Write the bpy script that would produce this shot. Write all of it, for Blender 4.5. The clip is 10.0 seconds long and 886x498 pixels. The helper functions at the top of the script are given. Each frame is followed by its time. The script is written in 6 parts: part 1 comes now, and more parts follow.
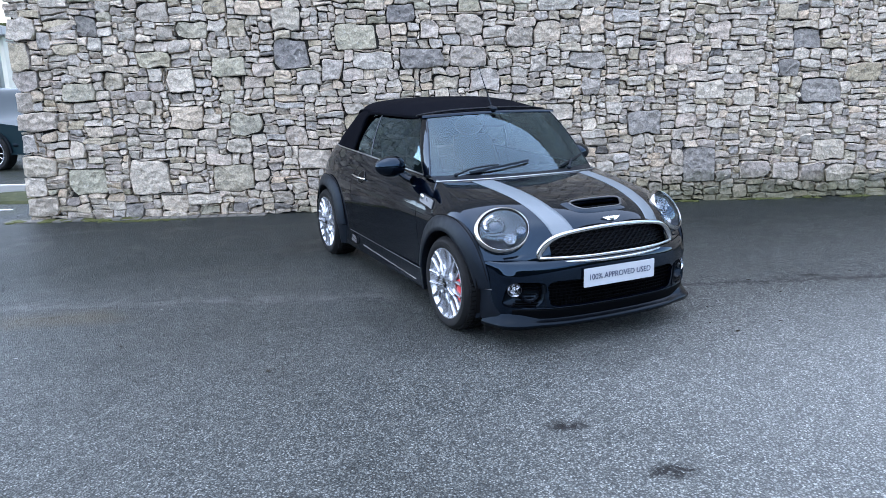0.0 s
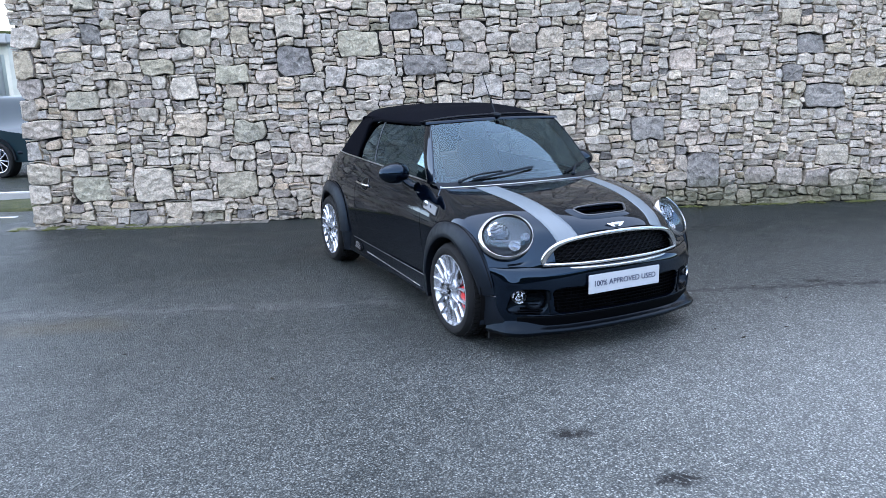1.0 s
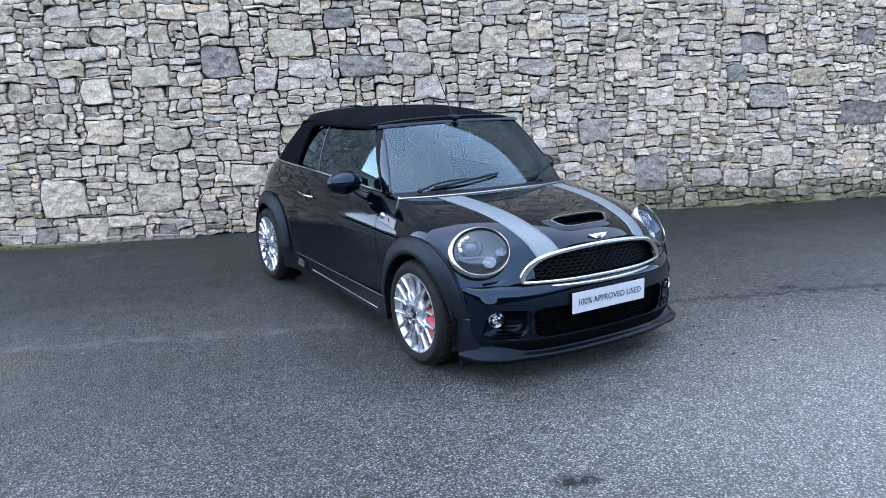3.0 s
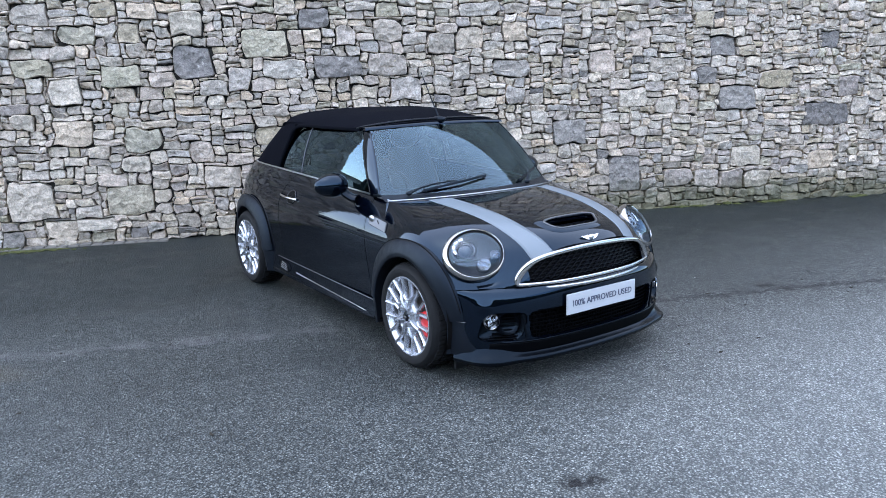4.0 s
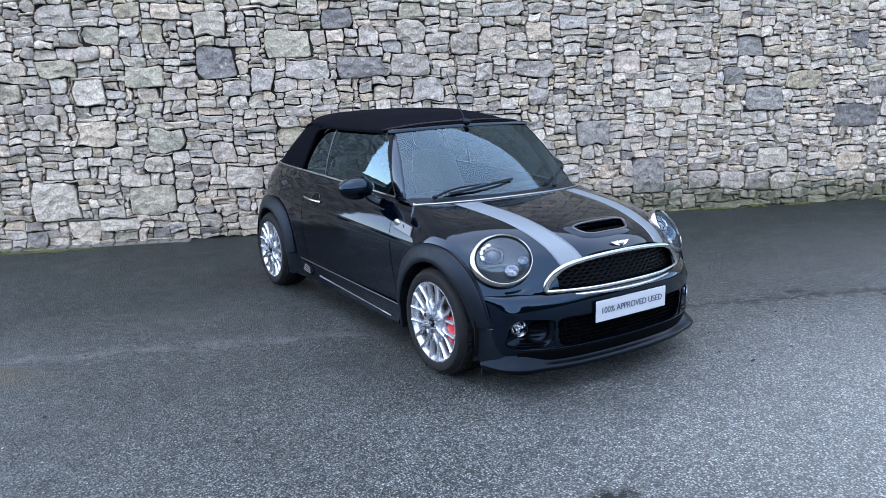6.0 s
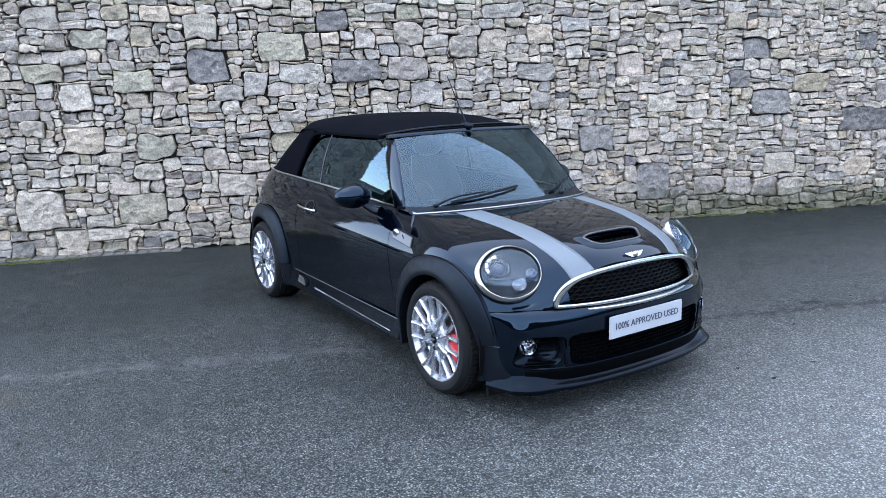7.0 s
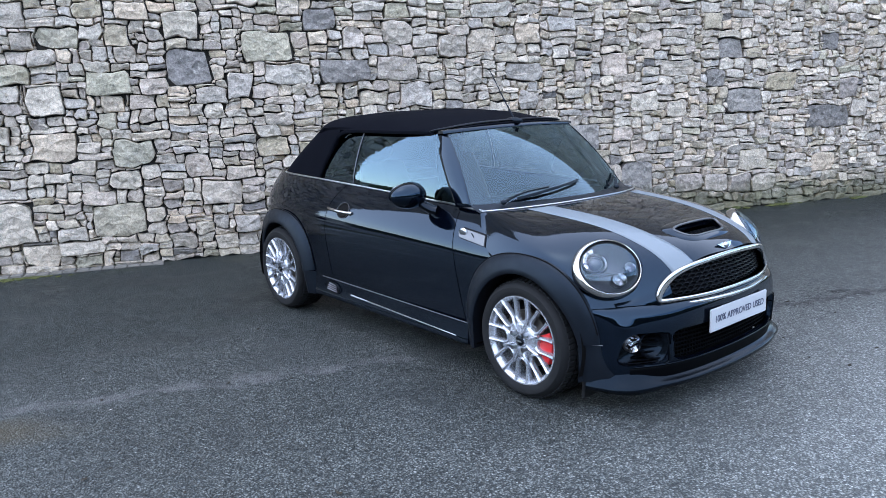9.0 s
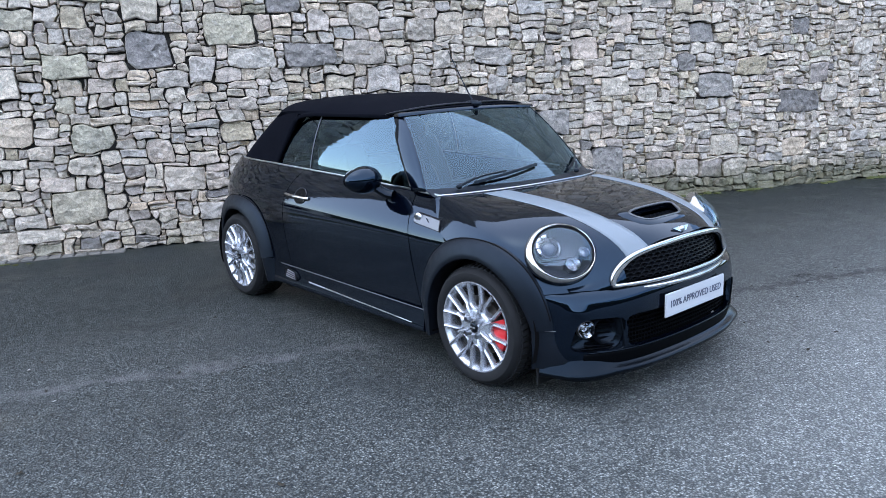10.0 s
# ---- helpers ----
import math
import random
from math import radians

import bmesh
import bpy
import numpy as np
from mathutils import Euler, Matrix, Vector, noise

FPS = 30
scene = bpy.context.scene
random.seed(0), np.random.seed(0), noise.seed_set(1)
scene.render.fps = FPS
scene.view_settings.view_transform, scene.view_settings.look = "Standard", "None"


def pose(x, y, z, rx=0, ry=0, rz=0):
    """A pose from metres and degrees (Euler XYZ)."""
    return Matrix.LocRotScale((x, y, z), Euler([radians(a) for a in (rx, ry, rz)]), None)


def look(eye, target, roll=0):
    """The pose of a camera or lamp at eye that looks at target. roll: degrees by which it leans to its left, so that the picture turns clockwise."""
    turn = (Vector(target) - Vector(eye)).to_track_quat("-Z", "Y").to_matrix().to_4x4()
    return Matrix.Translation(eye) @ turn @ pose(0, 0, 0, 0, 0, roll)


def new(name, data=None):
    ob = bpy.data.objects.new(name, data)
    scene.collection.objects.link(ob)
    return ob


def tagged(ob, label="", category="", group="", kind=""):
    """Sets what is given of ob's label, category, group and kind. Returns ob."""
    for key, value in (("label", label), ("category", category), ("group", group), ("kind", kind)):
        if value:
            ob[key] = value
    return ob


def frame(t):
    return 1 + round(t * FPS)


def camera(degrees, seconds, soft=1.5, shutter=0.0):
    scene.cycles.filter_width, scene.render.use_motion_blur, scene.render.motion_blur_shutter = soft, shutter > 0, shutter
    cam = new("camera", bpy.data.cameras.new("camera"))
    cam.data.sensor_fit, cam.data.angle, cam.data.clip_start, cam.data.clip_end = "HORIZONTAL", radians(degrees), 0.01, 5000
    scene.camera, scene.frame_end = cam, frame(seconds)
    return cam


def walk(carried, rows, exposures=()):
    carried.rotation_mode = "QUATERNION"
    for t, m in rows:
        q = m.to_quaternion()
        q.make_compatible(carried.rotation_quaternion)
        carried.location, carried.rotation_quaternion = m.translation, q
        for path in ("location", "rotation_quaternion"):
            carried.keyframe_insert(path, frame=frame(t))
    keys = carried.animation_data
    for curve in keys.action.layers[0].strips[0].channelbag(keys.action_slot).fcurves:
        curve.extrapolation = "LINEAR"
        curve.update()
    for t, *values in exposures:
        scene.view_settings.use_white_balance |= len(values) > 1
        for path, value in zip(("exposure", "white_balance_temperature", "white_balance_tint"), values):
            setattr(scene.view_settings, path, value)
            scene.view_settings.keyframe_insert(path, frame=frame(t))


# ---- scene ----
cam = camera(59.9, 10.0, soft=0.7)
PATH = [
    (0, (-0.263, 0.253, 1.62), (-0.168, 2.2, 1.172), -1.3),
    (0.5, (-0.269, 0.263, 1.629), (-0.188, 2.213, 1.189), -1.4),
    (1, (-0.267, 0.265, 1.623), (-0.18, 2.216, 1.19), -1.5),
    (1.5, (-0.274, 0.332, 1.605), (-0.159, 2.282, 1.176), -1.6),
    (2, (-0.245, 0.497, 1.581), (-0.087, 2.445, 1.157), -1.6),
    (2.5, (-0.328, 0.693, 1.583), (-0.107, 2.635, 1.161), -1.6),
    (3.8, (-0.613, 0.856, 1.591), (-0.245, 2.775, 1.163), -1.7),
    (4, (-0.627, 0.851, 1.601), (-0.245, 2.767, 1.174), -1.6),
    (4.5, (-0.64, 0.847, 1.61), (-0.251, 2.761, 1.18), -1.6),
    (5, (-0.645, 0.864, 1.615), (-0.271, 2.78, 1.184), -1.6),
    (5.5, (-0.665, 0.894, 1.625), (-0.314, 2.815, 1.195), -1.5),
    (5.7, (-0.679, 0.909, 1.63), (-0.334, 2.831, 1.199), -1.5),
    (6.8, (-0.613, 1.082, 1.601), (-0.281, 3.01, 1.183), -1.7),
    (7, (-0.65, 1.184, 1.602), (-0.302, 3.109, 1.187), -1.7),
    (7.5, (-0.88, 1.449, 1.543), (-0.488, 3.368, 1.137), -1.7),
    (8, (-1.098, 1.497, 1.526), (-0.648, 3.404, 1.128), -1.8),
    (8.5, (-1.331, 1.557, 1.524), (-0.819, 3.449, 1.129), -2.0),
    (9, (-1.44, 1.573, 1.536), (-0.874, 3.449, 1.137), -2.2),
    (9.5, (-1.433, 1.593, 1.524), (-0.834, 3.456, 1.113), -2.2),
    (10, (-1.274, 1.602, 1.501), (-0.669, 3.459, 1.069), -2.2),
]
walk(cam, [(t, look(eye, target, roll)) for t, eye, target, roll in PATH], exposures=[(0.0, 2.18), (10.0, 2.18)])

# ---- light ----
SUN_EL, SUN_AZ = 75.0, 262.0          # degrees; azimuth counted from +y towards +x
world = bpy.data.worlds.new("world")
scene.world = world
world.use_nodes = True
wn = world.node_tree.nodes
wl = world.node_tree.links
bg = wn["Background"]
sky = wn.new("ShaderNodeTexSky")
sky.sky_type = "NISHITA"
sky.sun_disc = False
sky.sun_elevation = radians(SUN_EL)
sky.sun_rotation = radians(SUN_AZ)
sky.air_density, sky.dust_density, sky.ozone_density = 1.0, 0.5, 1.5
wl.new(sky.outputs[0], bg.inputs[0])
bg.inputs[1].default_value = 0.15
sun = new("sun", bpy.data.lights.new("sun", "SUN"))
sun.data.energy, sun.data.angle, sun.data.color = 1.2, radians(150), (1.0, 0.96, 0.92)
sun.matrix_world = look((30 * math.sin(radians(SUN_AZ)), 30 * math.cos(radians(SUN_AZ)), 30 * math.tan(radians(SUN_EL))), (0, 0, 0))


# ---- materials ----
def material(name, base, rough=0.5, metal=0.0, spec=0.5, coat=0.0):
    m = bpy.data.materials.new(name)
    m.use_nodes = True
    p = m.node_tree.nodes["Principled BSDF"]
    p.inputs["Base Color"].default_value = (*base, 1)
    p.inputs["Roughness"].default_value = rough
    p.inputs["Metallic"].default_value = metal
    p.inputs["Specular IOR Level"].default_value = spec
    p.inputs["Coat Weight"].default_value = coat
    p.inputs["Coat Roughness"].default_value, p.inputs["Coat IOR"].default_value = 0.02, 1.36
    return m


def node(m, kind, **values):
    n = m.node_tree.nodes.new(kind)
    for key, value in values.items():
        n.inputs[key.replace("_", " ")].default_value = value
    return n


def wire(m, a, b):
    m.node_tree.links.new(a, b)


def coords(m, which="Object"):
    return node(m, "ShaderNodeTexCoord").outputs[which]


def noise_tex(m, vec, scale, detail=4.0, rough=0.55):
    n = node(m, "ShaderNodeTexNoise", Scale=scale, Detail=detail, Roughness=rough)
    wire(m, vec, n.inputs["Vector"])
    return n.outputs["Fac"]


def ramp(m, fac, stops):
    n = node(m, "ShaderNodeValToRGB")
    while len(n.color_ramp.elements) < len(stops):
        n.color_ramp.elements.new(0.5)
    for e, (at, col) in zip(n.color_ramp.elements, stops):
        e.position, e.color = at, (*col, 1) if len(col) == 3 else col
    wire(m, fac, n.inputs[0])
    return n.outputs[0]


def mix(m, fac, a, b, how="MIX"):
    n = node(m, "ShaderNodeMix")
    n.data_type, n.blend_type = "RGBA", how
    for sock, v in ((n.inputs[0], fac), (n.inputs[6], a), (n.inputs[7], b)):
        if isinstance(v, (int, float)):
            sock.default_value = v
        elif isinstance(v, tuple):
            sock.default_value = (*v, 1)
        else:
            wire(m, v, sock)
    return n.outputs[2]


def maths(m, op, a, b=0.0, clamp=False):
    n = node(m, "ShaderNodeMath")
    n.operation, n.use_clamp = op, clamp
    for sock, v in ((n.inputs[0], a), (n.inputs[1], b)):
        if isinstance(v, (int, float)):
            sock.default_value = v
        else:
            wire(m, v, sock)
    return n.outputs[0]


def span(m, value, a, b, c=0.0, d=1.0):
    n = node(m, "ShaderNodeMapRange", From_Min=a, From_Max=b, To_Min=c, To_Max=d)
    wire(m, value, n.inputs[0])
    return n.outputs[0]


def bump(m, height, strength, distance):
    n = node(m, "ShaderNodeBump", Strength=strength, Distance=distance)
    wire(m, height, n.inputs["Height"])
    wire(m, n.outputs[0], m.node_tree.nodes["Principled BSDF"].inputs["Normal"])
    return n


def principled(m, key):
    return m.node_tree.nodes["Principled BSDF"].inputs[key]


def make_asphalt():
    m = material("damp asphalt", (0.05, 0.05, 0.055), 0.5)
    v = coords(m)
    sep = node(m, "ShaderNodeSeparateXYZ")
    wire(m, v, sep.inputs[0])
    x, y = sep.outputs[0], sep.outputs[1]
    vor = node(m, "ShaderNodeTexVoronoi", Scale=106.0, Randomness=1.0)
    wire(m, v, vor.inputs["Vector"])
    chips = ramp(m, vor.outputs["Color"], [(0.0, (0.036, 0.040, 0.039)), (0.40, (0.115, 0.126, 0.122)), (0.75, (0.225, 0.242, 0.236)), (0.95, (0.40, 0.422, 0.414))])
    fine = noise_tex(m, v, 190.0, 3.0)
    col = mix(m, span(m, fine, 0.3, 0.75), chips, (0.030, 0.031, 0.035), "MIX")
    col = mix(m, 0.35, chips, col)
    vor2 = node(m, "ShaderNodeTexVoronoi", Scale=42.0, Randomness=1.0)
    wire(m, v, vor2.inputs["Vector"])
    col = mix(m, 0.4, col, ramp(m, vor2.outputs["Color"], [(0.1, (0.70, 0.70, 0.70)), (0.6, (0.98, 0.98, 0.97)), (0.9, (1.32, 1.32, 1.30))]), "MULTIPLY")
    # black binder showing between the chips
    gap = span(m, vor.outputs["Distance"], 0.34, 0.62)
    col = mix(m, maths(m, "MULTIPLY", gap, 0.8), col, (0.007, 0.010, 0.012))
    # damp areas at random; darker towards the wall and to the left
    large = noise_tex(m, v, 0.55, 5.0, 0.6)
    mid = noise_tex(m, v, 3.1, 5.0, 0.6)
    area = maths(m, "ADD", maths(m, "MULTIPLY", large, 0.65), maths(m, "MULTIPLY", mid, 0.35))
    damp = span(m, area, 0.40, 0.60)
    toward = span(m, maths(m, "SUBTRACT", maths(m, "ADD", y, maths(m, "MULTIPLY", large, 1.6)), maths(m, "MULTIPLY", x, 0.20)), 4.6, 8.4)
    damp_and_shade = maths(m, "MAXIMUM", maths(m, "MULTIPLY", damp, span(m, x, 1.8, -0.8, 0.12, 0.72)), toward, True)
    # wet ground round the car's front, with the car's soft shade painted in
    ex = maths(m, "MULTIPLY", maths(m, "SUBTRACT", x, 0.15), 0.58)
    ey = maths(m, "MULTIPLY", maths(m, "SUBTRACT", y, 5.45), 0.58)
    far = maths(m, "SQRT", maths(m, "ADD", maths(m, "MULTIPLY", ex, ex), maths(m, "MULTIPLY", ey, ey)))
    wet_shade = maths(m, "MULTIPLY", span(m, maths(m, "ADD", far, maths(m, "MULTIPLY", maths(m, "SUBTRACT", mid, 0.5), 0.5)), 1.12, 0.42), 0.74, True)
    damp_and_shade = maths(m, "MAXIMUM", maths(m, "MAXIMUM", damp_and_shade, wet_shade, True), maths(m, "MULTIPLY", span(m, maths(m, "ADD", maths(m, "ADD", x, mid), maths(m, "MULTIPLY", maths(m, "SUBTRACT", large, 0.5), 3.0)), 1.8, -0.4), span(m, y, 2.6, 5.2, 0.14, 0.72)), True)
    col = mix(m, damp_and_shade, col, mix(m, 1.0, col, (0.385, 0.410, 0.412), "MULTIPLY"))
    # mottling: trodden, silted and washed patches
    blot = noise_tex(m, v, 9.0, 6.0, 0.72)
    col = mix(m, 0.6, col, ramp(m, blot, [(0.30, (0.62, 0.63, 0.64)), (0.50, (0.98, 0.98, 0.98)), (0.72, (1.38, 1.37, 1.35))]), "MULTIPLY")
    # sheen of the sky put into the colour: paler to the right and nearer
    sky_sheen = maths(m, "MULTIPLY", span(m, maths(m, "ADD", maths(m, "ADD", x, maths(m, "MULTIPLY", large, 3.0)), mid), 1.7, 5.0), span(m, y, 6.0, 3.6), True)
    col = mix(m, sky_sheen, col, mix(m, 1.0, col, (2.05, 2.03, 2.01), "MULTIPLY"))
    col = mix(m, maths(m, "MULTIPLY", sky_sheen, 0.30), col, (0.20, 0.205, 0.205))
    # wetter, shinier patches within the darkened ground
    wet = maths(m, "MULTIPLY", span(m, noise_tex(m, v, 1.3, 7.0, 0.68), 0.50, 0.60), damp_and_shade, True)
    col = mix(m, maths(m, "MULTIPLY", wet, 0.30), col, (0.012, 0.014, 0.016))
    # the long laying joint, pale with dried silt
    wob = maths(m, "MULTIPLY", maths(m, "SUBTRACT", mid, 0.5), 0.3)
    wob2 = maths(m, "MULTIPLY", maths(m, "SUBTRACT", noise_tex(m, v, 12.0, 4.0), 0.5), 0.26)
    line = maths(m, "ABSOLUTE", maths(m, "ADD", maths(m, "ADD", maths(m, "SUBTRACT", y, 5.82), wob), wob2))
    joint = maths(m, "MULTIPLY", maths(m, "MULTIPLY", span(m, line, 0.085, 0.0), span(m, x, 0.6, -0.8)), span(m, noise_tex(m, v, 5.0, 5.0, 0.7), 0.36, 0.62), True)
    col = mix(m, maths(m, "MULTIPLY", joint, 0.72), col, (0.12, 0.12, 0.125))
    dark = maths(m, "MULTIPLY", span(m, line, 0.055, 0.0), span(m, x, 1.3, 1.9), True)
    col = mix(m, maths(m, "MULTIPLY", dark, 0.9), col, (0.012, 0.012, 0.014))
    # small dark worn spots
    for sx, sy, rad in ((0.45, 3.53, 0.11), (0.80, 3.08, 0.12), (-2.75, 5.55, 0.08), (-3.2, 4.4, 0.06), (2.9, 5.95, 0.10)):
        dx = maths(m, "MULTIPLY", maths(m, "SUBTRACT", x, sx), 0.85)
        dy = maths(m, "MULTIPLY", maths(m, "SUBTRACT", y, sy), 1.6)
        r = maths(m, "SQRT", maths(m, "ADD", maths(m, "MULTIPLY", dx, dx), maths(m, "MULTIPLY", dy, dy)))
        r = maths(m, "ADD", r, maths(m, "MULTIPLY", maths(m, "SUBTRACT", noise_tex(m, v, 16.0, 5.0, 0.7), 0.5), 0.22))
        crumbs = span(m, noise_tex(m, v, 40.0, 3.0, 0.6), 0.38, 0.48)
        spot = maths(m, "MULTIPLY", span(m, r, rad, rad * 0.4), crumbs)
        col = mix(m, maths(m, "MULTIPLY", spot, 0.97), col, (0.003, 0.003, 0.004))
    # rusty stain beside the joint
    tx, ty = maths(m, "MULTIPLY", maths(m, "SUBTRACT", x, -2.75), 0.55), maths(m, "MULTIPLY", maths(m, "SUBTRACT", y, 5.50), 1.7)
    rust = maths(m, "ADD", maths(m, "SQRT", maths(m, "ADD", maths(m, "MULTIPLY", tx, tx), maths(m, "MULTIPLY", ty, ty))), maths(m, "MULTIPLY", maths(m, "SUBTRACT", mid, 0.5), 0.5))
    col = mix(m, maths(m, "MULTIPLY", span(m, rust, 0.42, 0.1), 0.45), col, (0.058, 0.046, 0.024))
    # moss along the wall's foot
    foot = maths(m, "MULTIPLY", span(m, y, 9.0, 9.5), span(m, noise_tex(m, v, 2.3, 6.0, 0.7), 0.46, 0.60), True)
    col = mix(m, maths(m, "MULTIPLY", foot, 0.35), col, (0.045, 0.050, 0.020))
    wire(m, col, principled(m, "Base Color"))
    rough = maths(m, "ADD", span(m, damp_and_shade, 0.0, 1.0, 0.55, 0.40), maths(m, "MULTIPLY", span(m, fine, 0.2, 0.8), 0.10))
    rough = maths(m, "SUBTRACT", rough, maths(m, "MULTIPLY", wet, 0.13))
    wire(m, rough, principled(m, "Roughness"))
    wire(m, maths(m, "MULTIPLY", span(m, damp_and_shade, 0.0, 1.0, 0.34, 0.145), span(m, toward, 0.2, 1.0, 1.0, 0.4)), principled(m, "Specular IOR Level"))
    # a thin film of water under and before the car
    wire(m, maths(m, "MULTIPLY", wet_shade, 0.22), principled(m, "Coat Weight"))
    principled(m, "Coat Roughness").default_value = 0.2
    h = maths(m, "ADD", maths(m, "MULTIPLY", vor.outputs["Distance"], 0.8), maths(m, "MULTIPLY", fine, 0.5))
    h = maths(m, "ADD", h, maths(m, "MULTIPLY", vor2.outputs["Distance"], 0.5))
    bump(m, h, 0.8, 0.011)
    return m


def make_stone(name, tones, moss=True):
    m = material(name, (0.3, 0.3, 0.3), 0.9, 0, 0.25)
    v = coords(m)
    info = node(m, "ShaderNodeObjectInfo").outputs["Random"]
    island = node(m, "ShaderNodeNewGeometry").outputs["Random Per Island"]
    pick = maths(m, "FRACT", maths(m, "ADD", maths(m, "MULTIPLY", info, 7.3), island))
    base = ramp(m, pick, tones)
    own = node(m, "ShaderNodeVectorMath")
    wire(m, v, own.inputs[0])
    own.inputs[1].default_value = (1, 1, 1)
    raw, shift = v, node(m, "ShaderNodeCombineXYZ")
    for k in range(3):
        wire(m, maths(m, "MULTIPLY", pick, 17.0 + 9 * k), shift.inputs[k])
    wire(m, shift.outputs[0], own.inputs[1])
    v = own.outputs[0]
    n1 = noise_tex(m, v, 7.0, 8.0, 0.68)
    n2 = noise_tex(m, v, 42.0, 6.0, 0.7)
    n3 = noise_tex(m, v, 2.0, 4.0, 0.6)
    col = mix(m, 0.85, base, ramp(m, n1, [(0.28, (0.58, 0.58, 0.58)), (0.48, (0.98, 0.98, 0.97)), (0.72, (1.34, 1.32, 1.29))]), "MULTIPLY")
    col = mix(m, 0.8, col, ramp(m, n2, [(0.32, (0.48, 0.48, 0.48)), (0.50, (0.99, 0.98, 0.97)), (0.70, (1.42, 1.40, 1.37))]), "MULTIPLY")
    col = mix(m, 0.38, col, ramp(m, noise_tex(m, v, 105.0, 3.0, 0.6), [(0.34, (0.50, 0.50, 0.50)), (0.52, (0.94, 0.94, 0.94)), (0.68, (1.36, 1.35, 1.33))]), "MULTIPLY")
    lich = span(m, noise_tex(m, v, 11.0, 6.0, 0.75), 0.58, 0.70)
    col = mix(m, maths(m, "MULTIPLY", lich, 0.6), col, (0.65, 0.61, 0.55))
    pits = span(m, noise_tex(m, v, 24.0, 5.0, 0.7), 0.40, 0.30)
    col = mix(m, maths(m, "MULTIPLY", pits, 0.6), col, (0.09, 0.09, 0.092))
    rust = span(m, n3, 0.60, 0.78)
    col = mix(m, maths(m, "MULTIPLY", rust, 0.28), col, (0.30, 0.22, 0.13))
    if moss:
        sep = node(m, "ShaderNodeSeparateXYZ")
        wire(m, raw, sep.inputs[0])
        low = maths(m, "ADD", sep.outputs[2], maths(m, "MULTIPLY", n1, 0.5))
        g = maths(m, "MULTIPLY", span(m, low, 0.67, 0.38), span(m, sep.outputs[0], 1.0, 3.2, 0.15, 1.0), True)
        col = mix(m, maths(m, "MULTIPLY", g, 0.74), col, (0.070, 0.078, 0.036))
    wire(m, col, principled(m, "Base Color"))
    cut = node(m, "ShaderNodeTexVoronoi", Scale=12.0, Randomness=1.0)
    wire(m, v, cut.inputs["Vector"])
    high = maths(m, "ADD", maths(m, "MULTIPLY", n1, 0.7), maths(m, "MULTIPLY", n2, 0.25))
    bump(m, maths(m, "ADD", high, maths(m, "MULTIPLY", cut.outputs["Distance"], 0.75)), 1.0, 0.045)
    return m


def make_fabric():
    m = material("black roof fabric", (0.010, 0.010, 0.012), 0.95, 0, 0.03)
    v = coords(m)
    n = noise_tex(m, v, 9.0, 4.0)
    wire(m, mix(m, n, (0.0022, 0.0027, 0.0046), (0.0048, 0.0056, 0.0086)), principled(m, "Base Color"))
    bump(m, noise_tex(m, v, 700.0, 2.0), 0.4, 0.001)
    return m


def make_rubber():
    m = material("tyre rubber", (0.016, 0.016, 0.017), 0.75, 0, 0.2)
    v = coords(m)
    n = noise_tex(m, v, 14.0, 5.0)
    wire(m, mix(m, n, (0.0050, 0.0056, 0.0068), (0.0120, 0.0128, 0.0140)), principled(m, "Base Color"))
    bump(m, noise_tex(m, v, 160.0, 3.0), 0.25, 0.002)
    return m


def make_plastic():
    m = material("dark grained plastic", (0.018, 0.019, 0.021), 0.45, 0, 0.24)
    principled(m, "Specular Tint").default_value = (0.52, 0.74, 1.0, 1)
    v = coords(m)
    n = noise_tex(m, v, 5.0, 5.0)
    wire(m, mix(m, n, (0.0028, 0.0034, 0.0050), (0.0060, 0.0070, 0.0098)), principled(m, "Base Color"))
    wire(m, span(m, noise_tex(m, v, 23.0, 4.0), 0.3, 0.7, 0.38, 0.55), principled(m, "Roughness"))
    bump(m, noise_tex(m, v, 900.0, 2.0), 0.15, 0.0006)
    return m


def make_paint():
    m = material("black metallic car paint", (0.003, 0.0034, 0.005), 0.02, 0.0, 0.5)
    principled(m, "IOR").default_value = 1.48
    principled(m, "Specular Tint").default_value = (0.46, 0.70, 1.0, 1)
    v = coords(m)
    vor = node(m, "ShaderNodeTexVoronoi", Scale=2500.0)
    wire(m, v, vor.inputs["Vector"])
    wire(m, ramp(m, vor.outputs["Color"], [(0.0, (0.0003, 0.0006, 0.0017)), (0.8, (0.0005, 0.0010, 0.0029)), (1.0, (0.003, 0.005, 0.011))]), principled(m, "Base Color"))
    wire(m, span(m, noise_tex(m, v, 6.0, 6.0), 0.3, 0.75, 0.010, 0.045), principled(m, "Roughness"))
    peel = maths(m, "ADD", maths(m, "MULTIPLY", noise_tex(m, v, 16.0, 2.0), 3.0), noise_tex(m, v, 140.0, 2.0))
    bump(m, peel, 0.05, 0.0010)
    return m


